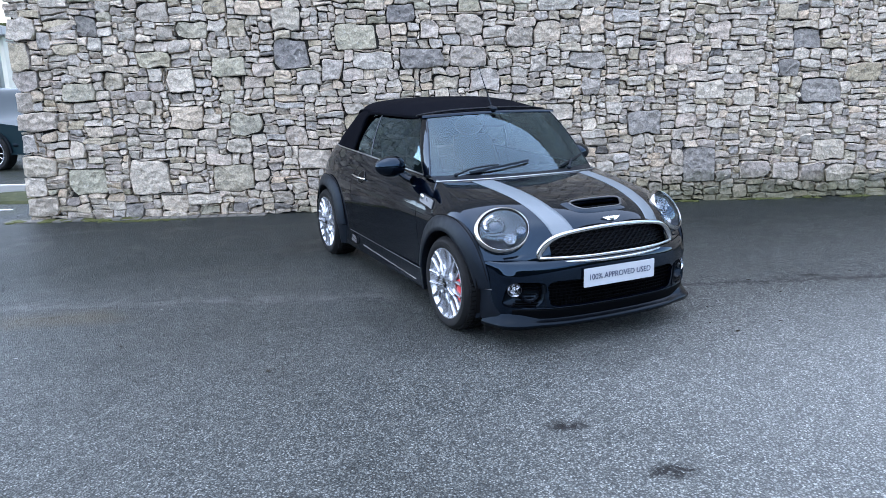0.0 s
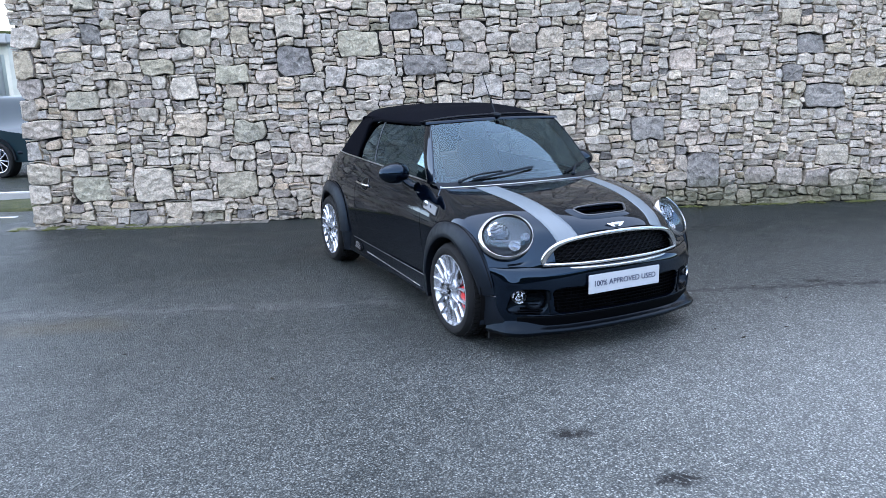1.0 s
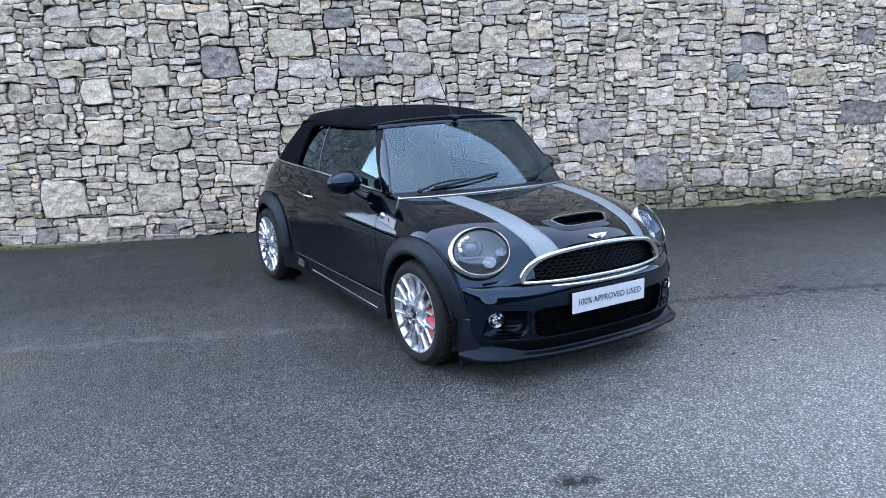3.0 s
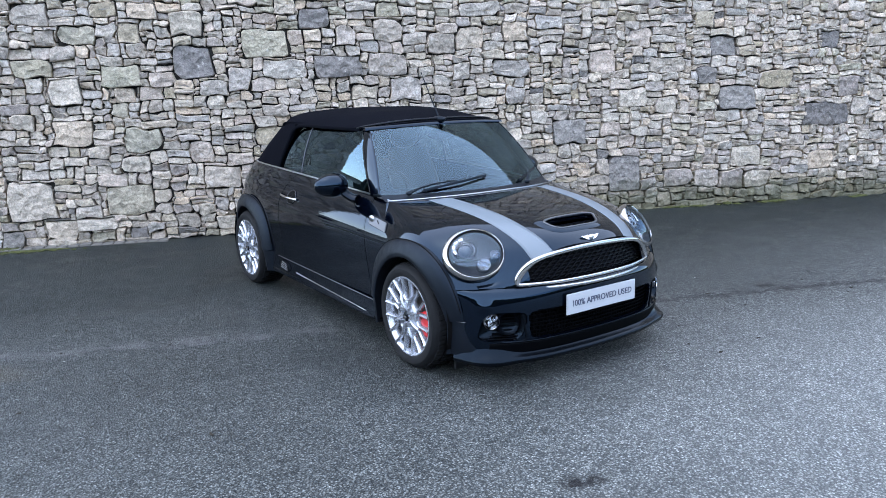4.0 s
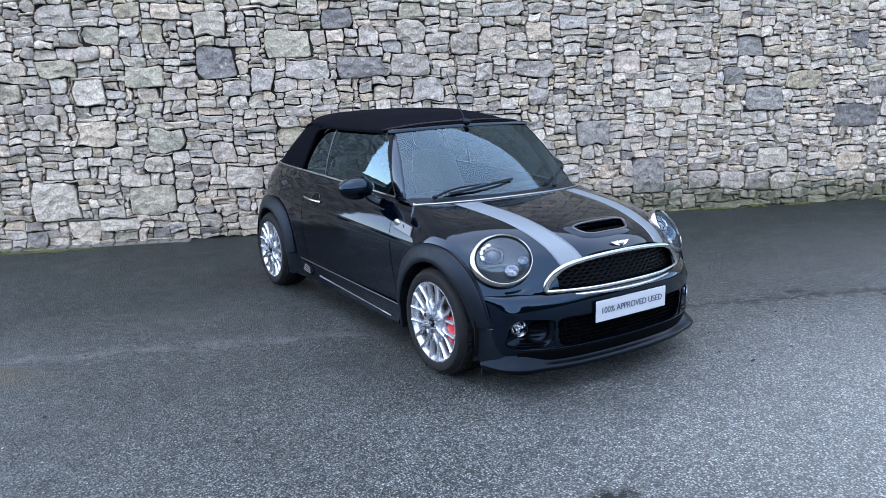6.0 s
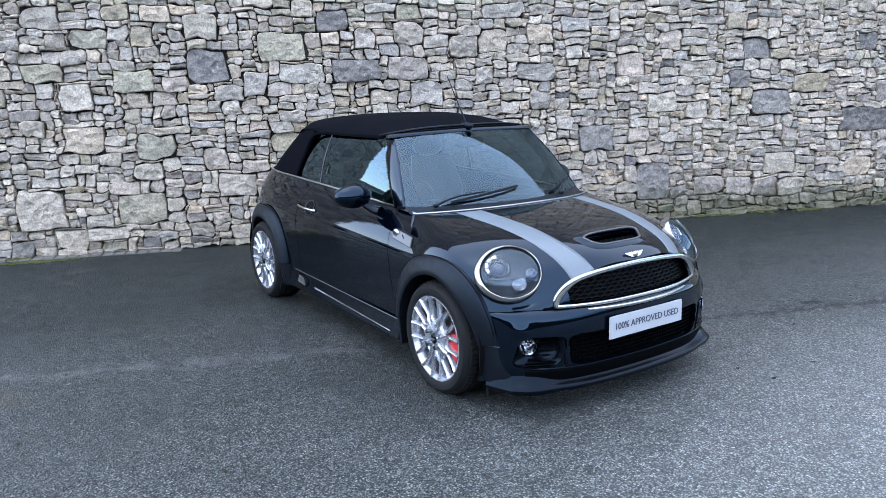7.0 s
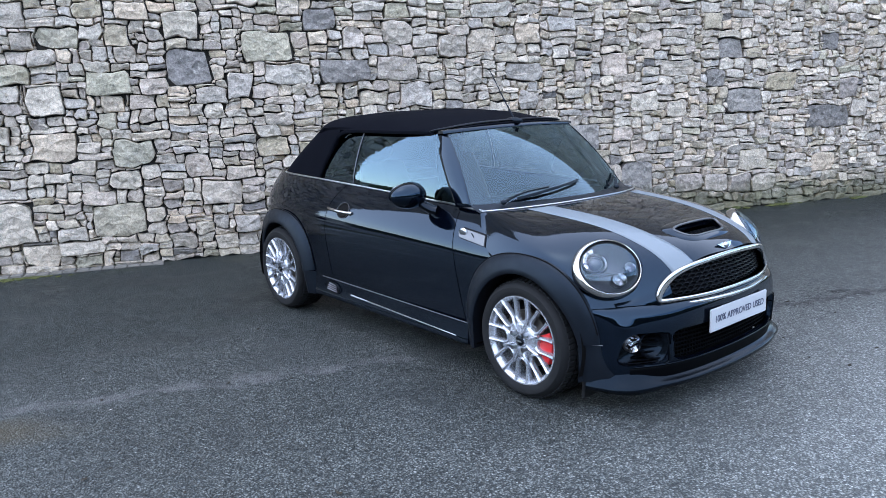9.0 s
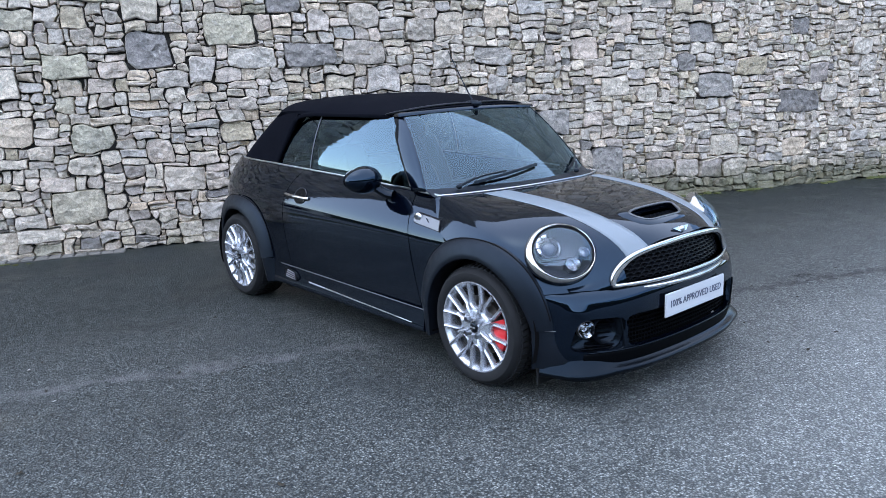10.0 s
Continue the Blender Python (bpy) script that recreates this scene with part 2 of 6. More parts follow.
def make_glass(name, tint, gloss=1.0, sheen=(0.58, 0.82, 1.0)):
    m = bpy.data.materials.new(name)
    m.use_nodes = True
    nt = m.node_tree
    nt.nodes.remove(nt.nodes["Principled BSDF"])
    tr = node(m, "ShaderNodeBsdfTransparent", Color=(*tint, 1))
    gl = node(m, "ShaderNodeBsdfGlossy", Color=(*sheen, 1), Roughness=0.01)
    fr = node(m, "ShaderNodeFresnel", IOR=1.62)
    mx = node(m, "ShaderNodeMixShader")
    wire(m, maths(m, "MINIMUM", maths(m, "MULTIPLY", fr.outputs[0], gloss, True), 0.72), mx.inputs[0])
    wire(m, tr.outputs[0], mx.inputs[1])
    wire(m, gl.outputs[0], mx.inputs[2])
    wire(m, mx.outputs[0], nt.nodes["Material Output"].inputs[0])
    return m


def make_grass():
    m = material("verge grass", (0.06, 0.08, 0.03), 0.9, 0, 0.2)
    v = coords(m)
    n = noise_tex(m, v, 6.0, 8.0, 0.75)
    wire(m, ramp(m, n, [(0.3, (0.022, 0.027, 0.011)), (0.55, (0.048, 0.056, 0.021)), (0.75, (0.10, 0.095, 0.045))]), principled(m, "Base Color"))
    bump(m, noise_tex(m, v, 60.0, 4.0), 1.0, 0.03)
    return m


def make_concrete(name, a, b):
    m = material(name, a, 0.85, 0, 0.3)
    v = coords(m)
    wire(m, mix(m, noise_tex(m, v, 4.0, 8.0, 0.7), a, b), principled(m, "Base Color"))
    bump(m, noise_tex(m, v, 70.0, 5.0), 0.5, 0.004)
    return m


ASPHALT = make_asphalt()
GREY_TONES = [(0.0, (0.320, 0.280, 0.257)), (0.10, (0.455, 0.401, 0.342)), (0.20, (0.514, 0.428, 0.363)), (0.30, (0.407, 0.382, 0.354)), (0.42, (0.582, 0.513, 0.428)), (0.52, (0.389, 0.340, 0.288)), (0.62, (0.505, 0.456, 0.399)), (0.70, (0.417, 0.354, 0.257)), (0.78, (0.582, 0.517, 0.442)), (0.86, (0.524, 0.420, 0.317)), (0.94, (0.640, 0.568, 0.482)), (1.0, (0.271, 0.252, 0.234))]
STONE = make_stone("grey rubble stone", GREY_TONES)
STONE_DARK = make_stone("dark slate stone", [(0.0, (0.18, 0.168, 0.162)), (0.5, (0.29, 0.27, 0.25)), (1.0, (0.22, 0.206, 0.202))])
STONE_TAN = make_stone("tan sandstone", [(0.0, (0.45, 0.40, 0.315)), (0.35, (0.385, 0.358, 0.29)), (0.7, (0.45, 0.405, 0.31)), (1.0, (0.40, 0.375, 0.295))])
STONE_PINK = make_stone("pinkish tan sandstone", [(0.0, (0.55, 0.457, 0.362)), (1.0, (0.54, 0.452, 0.355))])
MORTAR = make_concrete("recessed dark mortar", (0.022, 0.021, 0.020), (0.07, 0.067, 0.063))
GRASS = make_grass()
LEAF = make_concrete("wet brown leaf", (0.008, 0.0075, 0.006), (0.032, 0.027, 0.018))
MOSS = make_concrete("damp green moss", (0.028, 0.036, 0.010), (0.085, 0.092, 0.026))
KERB = make_concrete("pale kerb concrete", (0.30, 0.30, 0.30), (0.48, 0.48, 0.47))
SLAB = make_concrete("weathered paving sett", (0.075, 0.074, 0.070), (0.20, 0.19, 0.17))
CREAM_WALL = make_concrete("cream stucco wall", (0.55, 0.52, 0.44), (0.70, 0.67, 0.58))
WHITE_LINE = make_concrete("worn white road paint", (0.45, 0.45, 0.45), (0.72, 0.72, 0.72))
PAINT = make_paint()
PLASTIC = make_plastic()
FABRIC = make_fabric()
RUBBER = make_rubber()
CHROME = material("chrome", (0.43, 0.425, 0.42), 0.13, 1.0)
BRIGHT = material("bright polished strip", (0.8, 0.8, 0.82), 0.15, 1.0)
SATIN = material("satin chrome", (0.45, 0.46, 0.48), 0.28, 1.0)
ALLOY = material("silver painted alloy", (0.43, 0.45, 0.49), 0.27, 0.75)
BLUE_PAINT = material("dark blue car paint", (0.006, 0.020, 0.028), 0.35, 0.1, 0.15, 0.12)
STRIPE = material("silver bonnet stripe vinyl", (0.128, 0.158, 0.186), 0.42, 0.1, 0.4, 0.15)
BLACK = material("gloss black trim", (0.003, 0.0034, 0.0045), 0.15, 0, 0.22)
principled(BLACK, "Specular Tint").default_value = (0.55, 0.74, 1.0, 1)
RECESS = material("dark handle recess", (0.001, 0.001, 0.0014), 0.3, 0, 0.05)
VOID = material("matt black cavity", (0.003, 0.003, 0.0034), 0.85, 0, 0.08)
SATIN_BLACK = material("satin black splitter", (0.0016, 0.0020, 0.0030), 0.24, 0, 0.17)
principled(SATIN_BLACK, "Specular Tint").default_value = (0.5, 0.73, 1.0, 1)
SCOOP_RIM = material("dark silver scoop rim", (0.10, 0.105, 0.115), 0.28, 0.7)
GRILLE_BLACK = material("matt black grille plastic", (0.0032, 0.0038, 0.0055), 0.40, 0, 0.09)
INTAKE_BLACK = material("matt black intake plastic", (0.0014, 0.0017, 0.0024), 0.5, 0, 0.03)
VENT_SILVER = material("satin silver vent plastic", (0.15, 0.155, 0.165), 0.38, 0.5)
RED = material("red brake caliper", (0.55, 0.012, 0.016), 0.35, 0, 0.5, 0.5)
DISC = material("brake disc steel", (0.085, 0.075, 0.066), 0.42, 0.8)
PLATE = material("white plate plastic", (0.43, 0.45, 0.48), 0.28)
INK = material("dark blue lettering", (0.03, 0.04, 0.08), 0.4)
REFLECTOR = material("lamp reflector", (0.20, 0.21, 0.23), 0.22, 1.0)
LAMP_DARK = material("smoked lamp housing", (0.060, 0.065, 0.076), 0.35, 0.2, 0.3)
LAMP_CHROME = material("bright lamp chrome", (0.60, 0.61, 0.63), 0.14, 1.0)
PROJECTOR = material("clear projector glass", (0.02, 0.03, 0.05), 0.03, 0.0, 0.8)
LEATHER = material("black leather", (0.018, 0.018, 0.019), 0.5)
GLASS = make_glass("tinted windscreen glass", (0.40, 0.46, 0.50), 1.25)
GLASS_SIDE = make_glass("green tinted side glass", (0.34, 0.43, 0.41), 1.5)
FOG_LENS = make_glass("clear fog lamp lens", (0.86, 0.88, 0.90), 0.6, (0.8, 0.9, 1.0))
LENS = make_glass("clear lamp lens", (0.92, 0.94, 0.97), 1.0, (0.66, 0.84, 1.0))


# ---- mesh helpers ----
def finish(ob, mat, smooth=True):
    ob.data.materials.append(mat)
    if smooth:
        ob.data.polygons.foreach_set("use_smooth", [True] * len(ob.data.polygons))
    return ob


def part(name, bm, mat, parent=None, label="", smooth=True, sharp=40):
    me = bpy.data.meshes.new(name)
    bmesh.ops.recalc_face_normals(bm, faces=bm.faces)
    bm.to_mesh(me)
    bm.free()
    ob = new(name, me)
    finish(ob, mat, smooth)
    if smooth and sharp:
        me.set_sharp_from_angle(angle=radians(sharp))
    ob.parent = parent
    return tagged(ob, label=label)


def panel(name, bm, mat, parent, thick=0.012, label="", out=None):
    """A sheet with thickness: the shell goes to the inside of its faces."""
    me = bpy.data.meshes.new(name)
    bm.normal_update()
    if out is not None:
        total = sum((f.normal.dot(Vector(out)) * f.calc_area() for f in bm.faces))
        if total < 0:
            bmesh.ops.reverse_faces(bm, faces=bm.faces)
    bm.to_mesh(me)
    bm.free()
    ob = finish(new(name, me), mat)
    ob.parent = parent
    if thick > 0:
        s = ob.modifiers.new("thickness", "SOLIDIFY")
        s.thickness, s.offset = thick, -1
    if thick > 0.002:
        e = ob.modifiers.new("edges", "EDGE_SPLIT")
        e.split_angle = radians(42)
    return tagged(ob, label=label)


def spline(c, ts):
    """A natural cubic curve through the rows of c, at the parameters ts from 0 to 1."""
    c = np.asarray(c, float)
    n = len(c)
    a = np.zeros((n, n))
    b = np.zeros_like(c)
    a[0, 0] = a[-1, -1] = 1
    for i in range(1, n - 1):
        a[i, i - 1:i + 2] = 1, 4, 1
        b[i] = 6 * (c[i + 1] - 2 * c[i] + c[i - 1])
    k = np.linalg.solve(a, b.reshape(n, -1)).reshape(c.shape)
    u = np.clip(np.asarray(ts, float), 0, 1) * (n - 1)
    i = np.minimum(u.astype(int), n - 2)
    f = (u - i).reshape(-1, *([1] * (c.ndim - 1)))
    return (1 - f) * c[i] + f * c[i + 1] + ((1 - f) ** 3 - (1 - f)) * k[i] / 6 + (f ** 3 - f) * k[i + 1] / 6


def grid(points, keep=None, bm=None):
    """Quads through a table of points; keep(centre) tells which stay."""
    bm = bm or bmesh.new()
    points = np.asarray(points, float)
    vs = [[bm.verts.new(p) for p in row] for row in points]
    for i in range(len(vs) - 1):
        for j in range(len(vs[0]) - 1):
            if keep is None or keep((points[i, j] + points[i + 1, j + 1] + points[i + 1, j] + points[i, j + 1]) / 4):
                bm.faces.new((vs[i][j], vs[i + 1][j], vs[i + 1][j + 1], vs[i][j + 1]))
    if keep is not None:
        bmesh.ops.delete(bm, geom=[v for v in bm.verts if not v.link_faces], context="VERTS")
    return bm


def sweep(path, section, closed=False, up=(0, 0, 1), bm=None):
    """A section (list of (side, up) or a function of the fraction) carried along a path."""
    bm = bm or bmesh.new()
    path = [Vector(p) for p in path]
    rings = []
    n = len(path)
    for i, p in enumerate(path):
        a = path[(i - 1) % n] if closed else path[max(i - 1, 0)]
        b = path[(i + 1) % n] if closed else path[min(i + 1, n - 1)]
        t = (b - a).normalized()
        s = t.cross(Vector(up)).normalized()
        w = s.cross(t)
        sec = section(i / (n - 1)) if callable(section) else section
        rings.append([bm.verts.new(p + s * q[0] + w * q[1]) for q in sec])
    m = len(rings[0])
    for i in range(n if closed else n - 1):
        r, q = rings[i], rings[(i + 1) % n]
        for j in range(m):
            bm.faces.new((r[j], q[j], q[(j + 1) % m], r[(j + 1) % m]))
    if not closed:
        bm.faces.new(rings[0])
        bm.faces.new(rings[-1][::-1])
    return bm


def oval(a, b, n=10):
    return [(a * math.cos(2 * math.pi * k / n), b * math.sin(2 * math.pi * k / n)) for k in range(n)]


def lathe(profile, n=48, axis="y", bm=None, arc=(0, 360)):
    """A profile of (radius, along) turned about an axis."""
    bm = bm or bmesh.new()
    full = arc[1] - arc[0] >= 360
    rings = []
    for k in range(n if full else n + 1):
        a = radians(arc[0] + (arc[1] - arc[0]) * k / n)
        c, s = math.cos(a), math.sin(a)
        rings.append([bm.verts.new((r * c, h, r * s) if axis == "y" else (r * c, r * s, h) if axis == "z" else (h, r * c, r * s)) for r, h in profile])
    for k in range(n):
        p, q = rings[k], rings[(k + 1) % len(rings)]
        for j in range(len(profile) - 1):
            bm.faces.new((p[j], q[j], q[j + 1], p[j + 1]))
    bmesh.ops.remove_doubles(bm, verts=bm.verts, dist=1e-5)
    return bm


def box(bm, lo, hi, bevel=0.0):
    vs = bmesh.ops.create_cube(bm, size=1)["verts"]
    for v in vs:
        v.co = [lo[k] + (v.co[k] + 0.5) * (hi[k] - lo[k]) for k in range(3)]
    if bevel:
        bmesh.ops.bevel(bm, geom=list({e for v in vs for e in v.link_edges}), offset=bevel, segments=2, affect="EDGES")
    return bm


def ball(bm, centre, radii, seg=24, rings=14):
    m = Matrix.Translation(centre) @ Matrix.Diagonal((*radii, 1))
    bmesh.ops.create_uvsphere(bm, u_segments=seg, v_segments=rings, radius=1, matrix=m)
    return bm


def thing(name, label, category, m=None, group=""):
    ob = new(name)
    ob.empty_display_size = 0.2
    if m is not None:
        ob.matrix_world = m
    return tagged(ob, label, category, group)


# ---- ground and surroundings ----
bm = bmesh.new()
xs = [-400, -60, -20, -9, 9, 20, 60, 400]
ys = [-400, -60, -20, -4, 11, 20, 60, 400]
grid([[(x, y, 0) for y in ys] for x in xs], bm=bm)
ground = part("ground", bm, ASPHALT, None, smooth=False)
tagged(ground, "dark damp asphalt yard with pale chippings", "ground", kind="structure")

WALL_Y, WALL_L, WALL_R, WALL_H = 9.53, -4.70, 12.0, 7.0
bm = bmesh.new()
box(bm, (WALL_L + 0.05, WALL_Y + 0.040, -0.2), (WALL_R, WALL_Y + 0.6, WALL_H))
wall = part("wall_north", bm, MORTAR, None, smooth=False)
tagged(wall, "tall rubble wall of grey stone with dark recessed joints", "wall", kind="structure")

# a row of brick setts along the wall's foot
bm = bmesh.new()
box(bm, (WALL_L - 0.28, WALL_Y - 0.175, -0.06), (-1.93, WALL_Y + 0.06, 0.004))
setts = part("pavement_edge", bm, MORTAR, None, smooth=False)
tagged(setts, "row of weathered brick setts along the wall foot", "edging", kind="structure")
srng = random.Random(3)
sett_mesh = []
for k in range(4):
    bm = bmesh.new()
    box(bm, (-0.052, -0.105, -0.05), (0.052, 0.105, 0.012 + 0.003 * k), 0.006)
    for v in bm.verts:
        v.co += noise.noise_vector(v.co * 30 + Vector((k, 0, 0))) * 0.004
    me = bpy.data.meshes.new("paver")
    bm.to_mesh(me)
    bm.free()
    me.materials.append(SLAB)
    sett_mesh.append(me)
for k in range(27):
    sett = new("paver", sett_mesh[k % 4])
    sett.matrix_world = pose(WALL_L - 0.22 + 0.113 * k, WALL_Y - 0.068 + srng.uniform(-0.008, 0.008), srng.uniform(-0.006, 0.002), srng.uniform(-1, 1), srng.uniform(-1.5, 1.5), srng.uniform(-2, 2))
    sett.parent = setts

# beyond the wall's open end: verge, kerb, road paint, cream building, post
bm = bmesh.new()
gx, gy = np.linspace(-16, -5.0, 60), np.linspace(10.85, 12.0, 14)
grid([[(x, y + 0.10 * noise.noise((x * 0.9, 0, 3)), 0.03 + 0.04 * noise.noise((x * 3, y * 3, 1)) if 0 < j < 13 else -0.02) for j, y in enumerate(gy)] for x in gx], bm=bm)
verge = part("grass_verge", bm, GRASS, None)
tagged(verge, "narrow strip of rough mossy grass", "grass", kind="stuff")
bm = bmesh.new()
for k in range(12):
    box(bm, (-16 + k * 0.915, 12.05, -0.1), (-16 + k * 0.915 + 0.905, 12.2, 0.11), 0.012)
part("kerb", bm, KERB, None)
tagged(bpy.data.objects["kerb"], "pale concrete kerb stones behind the verge", "kerb", kind="structure")
bm = bmesh.new()
grid([[(-9.0, 10.32, 0.004), (-9.0, 10.42, 0.004)], [(-5.36, 10.36, 0.004), (-5.36, 10.45, 0.004)]], bm=bm)
part("painted_line", bm, WHITE_LINE, None, smooth=False)
tagged(bpy.data.objects["painted_line"], "worn white painted line on the asphalt", "road marking", kind="structure")

bm = bmesh.new()
box(bm, (-34, 27.0, -0.1), (-13.2, 36, 3.1))
building = part("showroom_building", bm, CREAM_WALL, None, "low cream stucco building beyond the yard", smooth=False)
tagged(building, category="building")
bm = bmesh.new()
box(bm, (-34.4, 26.6, 3.1), (-13.0, 36.4, 3.4), 0.03)
part("roof", bm, KERB, building, smooth=False)
for k in range(5):
    bm = bmesh.new()
    box(bm, (-32 + k * 4.0, 26.95, 0.9), (-29.6 + k * 4.0, 27.05, 2.4))
    win = part("window", bm, BLACK, building, smooth=False)
    bm = bmesh.new()
    box(bm, (-32.1 + k * 4.0, 26.88, 0.82), (-29.5 + k * 4.0, 26.99, 0.9))
    part("sill", bm, KERB, win, smooth=False)

post = thing("signpost", "grey square metal post beside the road", "post", pose(-9.56, 19.0, 0))
bm = bmesh.new()
box(bm, (-0.09, -0.09, -0.05), (0.09, 0.09, 2.42), 0.012)
part("column", bm, SATIN, post)
bm = bmesh.new()
box(bm, (-0.16, -0.16, -0.02), (0.16, 0.16, 0.02), 0.006)
part("base_plate", bm, SATIN, post)

# moss along the wall's foot
bm = bmesh.new()
mrng = random.Random(5)
for k in range(170):
    x = mrng.choice((mrng.uniform(-4.9, -3.4), mrng.choice((2.2, 2.9, 3.15, 4.1, 4.9, 5.3, 6.6, 7.4)) + mrng.gauss(0, 0.16)))
    r = mrng.uniform(0.012, 0.05)
    y = WALL_Y - 0.06 - abs(mrng.gauss(0, 0.05 if x < 0 else 0.035))
    m4 = Matrix.Translation((x, y, 0.004)) @ Matrix.Diagonal((r * mrng.uniform(1, 2.4), r, r * mrng.uniform(0.25, 0.6), 1))
    made = bmesh.ops.create_icosphere(bm, subdivisions=1, radius=1, matrix=m4)
    for v in made["verts"]:
        v.co += noise.noise_vector(v.co * 60) * 0.006
for k in range(90):
    x, y = mrng.gauss(-3.35, 0.22), 9.335 - abs(mrng.gauss(0, 0.045))
    r = mrng.uniform(0.010, 0.032)
    made = bmesh.ops.create_icosphere(bm, subdivisions=1, radius=1, matrix=Matrix.Translation((x, y, 0.002)) @ Matrix.Diagonal((r * mrng.uniform(1, 2.6), r, r * 0.3, 1)))
    for v in made["verts"]:
        v.co += noise.noise_vector(v.co * 60) * 0.005
moss = part("moss", bm, MOSS, None)
tagged(moss, "patches of green moss along the wall foot", "moss", kind="stuff")

# fallen leaf scraps and pale grit lying about on the asphalt
for what, count, mat, seed in (("leaf_litter", 210, LEAF, 21), ("pale_grit", 90, KERB, 22)):
    lrng = random.Random(seed)
    bm = bmesh.new()
    for k in range(count):
        x, y = lrng.uniform(-6, 7.5), lrng.choice((lrng.uniform(4.5, 9.3), 9.35 - abs(lrng.gauss(0, 0.8)), lrng.uniform(4.2, 6.5)))
        if abs(x - 0.25) < 1.25 and 4.2 < y < 8.4:
            continue
        r = lrng.uniform(0.006, 0.018) * (0.45 if what == "pale_grit" else 1)
        a, lift = lrng.uniform(0, 6.28), lrng.uniform(0.3, 1.0)
        ring = []
        for q in range(6):
            b, far = a + q * math.pi / 3, r * lrng.uniform(0.6, 1.2) * (1.5 if q % 3 == 0 else 0.7)
            ring.append(bm.verts.new((x + far * math.cos(b), y + far * math.sin(b), 0.002 + lrng.uniform(0, 0.35) * r)))
        top = bm.verts.new((x, y, 0.003 + 0.5 * r * lift))
        for q in range(6):
            bm.faces.new((ring[q], ring[(q + 1) % 6], top))
    litter = part(what, bm, mat, None, smooth=False)
    tagged(litter, "scraps of fallen brown leaves on the asphalt" if what == "leaf_litter" else "pale grit and paper specks on the asphalt", "litter", kind="stuff")

# distant hedge line and hills all round, far behind everything
bm = bmesh.new()
for rad, low, amp, seed in ((120, 6.0, 6.0, 1.0), (330, 12.0, 16.0, 9.0)):
    rows = []
    for k in range(181):
        a = 2 * math.pi * k / 180
        top = low + amp * (0.5 + 0.5 * noise.noise((4 * math.cos(a), 4 * math.sin(a), seed))) + 1.2 * noise.noise((40 * math.cos(a), 40 * math.sin(a), seed))
        rows.append([(rad * math.cos(a), rad * math.sin(a), -1), (rad * 1.02 * math.cos(a), rad * 1.02 * math.sin(a), top)])
    grid(rows, bm=bm)
rows = []
for k in range(241):
    a = radians(190 + 160 * k / 240)
    c, q = math.cos(a), math.sin(a)
    top = 11.5 + 3.0 * noise.noise((3 * c, 3 * q, 2.0)) + 1.8 * noise.noise((14 * c, 14 * q, 5.0)) + 0.9 * noise.noise((60 * c, 60 * q, 7.0))
    top *= min(1, 0.25 + k / 40, 0.25 + (240 - k) / 40)
    rows.append([(46 * c, 46 * q, -1), (45 * c, 45 * q, top * 0.5), (47 * c, 47 * q, top)])
grid(rows, bm=bm)
hills = part("backdrop", bm, GRASS, None, smooth=False)
tagged(hills, "far line of trees, hedges and low hills", "hills", kind="structure")


# ---- the rubble wall's stones ----
CELL = 0.025
rng = random.Random(11)
# places of the stones that stand out: left edge, foot, width, height
GREY_WEST = [
    (-4.23, 0.30, 0.46, 0.29), (-3.70, 1.51, 0.26, 0.19), (-3.50, 0.28, 0.48, 0.42), (-3.36, 1.22, 0.23, 0.15), (-3.32, 0.73, 0.27, 0.09), (-3.23, 2.26, 0.34, 0.19),
    (-3.15, 0.08, 0.29, 0.18), (-3.03, 2.05, 0.21, 0.15), (-2.96, 1.46, 0.30, 0.28), (-2.89, 0.83, 0.25, 0.10), (-2.84, 0.16, 0.39, 0.12), (-2.59, 1.82, 0.25, 0.21),
    (-2.47, 2.33, 0.24, 0.16), (-2.46, 2.13, 0.20, 0.14), (-2.32, 0.72, 0.28, 0.19), (-2.32, 1.48, 0.21, 0.14), (-2.22, 2.08, 0.21, 0.17), (-2.15, 1.93, 0.18, 0.15),
    (-2.12, 2.31, 0.29, 0.16), (-2.10, 1.48, 0.26, 0.15), (-2.06, 0.40, 0.17, 0.14), (-1.98, 1.63, 0.25, 0.16), (-1.84, 0.13, 0.25, 0.14)]
GREY_MIDDLE = [
    (-1.73, 2.13, 0.32, 0.26), (-1.64, 0.80, 0.26, 0.22), (-1.50, 1.53, 0.33, 0.14), (-1.49, 0.52, 0.37, 0.26), (-1.17, 1.54, 0.26, 0.25), (-0.95, 0.98, 0.29, 0.21),
    (-0.84, 2.16, 0.42, 0.23), (-0.80, 1.68, 0.45, 0.21), (-0.46, 1.67, 0.18, 0.21), (-0.09, 2.18, 0.31, 0.13), (0.06, 1.91, 0.41, 0.14), (0.33, 1.67, 0.42, 0.24),
    (0.41, 2.04, 0.31, 0.23), (0.55, 1.40, 0.34, 0.25), (0.60, 1.90, 0.36, 0.14), (0.73, 2.11, 0.29, 0.23), (0.77, 1.76, 0.24, 0.11), (0.98, 1.89, 0.33, 0.23),
    (1.28, 1.60, 0.20, 0.19), (1.29, 1.96, 0.32, 0.23), (1.36, 2.30, 0.45, 0.16), (1.53, 2.16, 0.31, 0.18), (1.56, 1.28, 0.23, 0.16)]
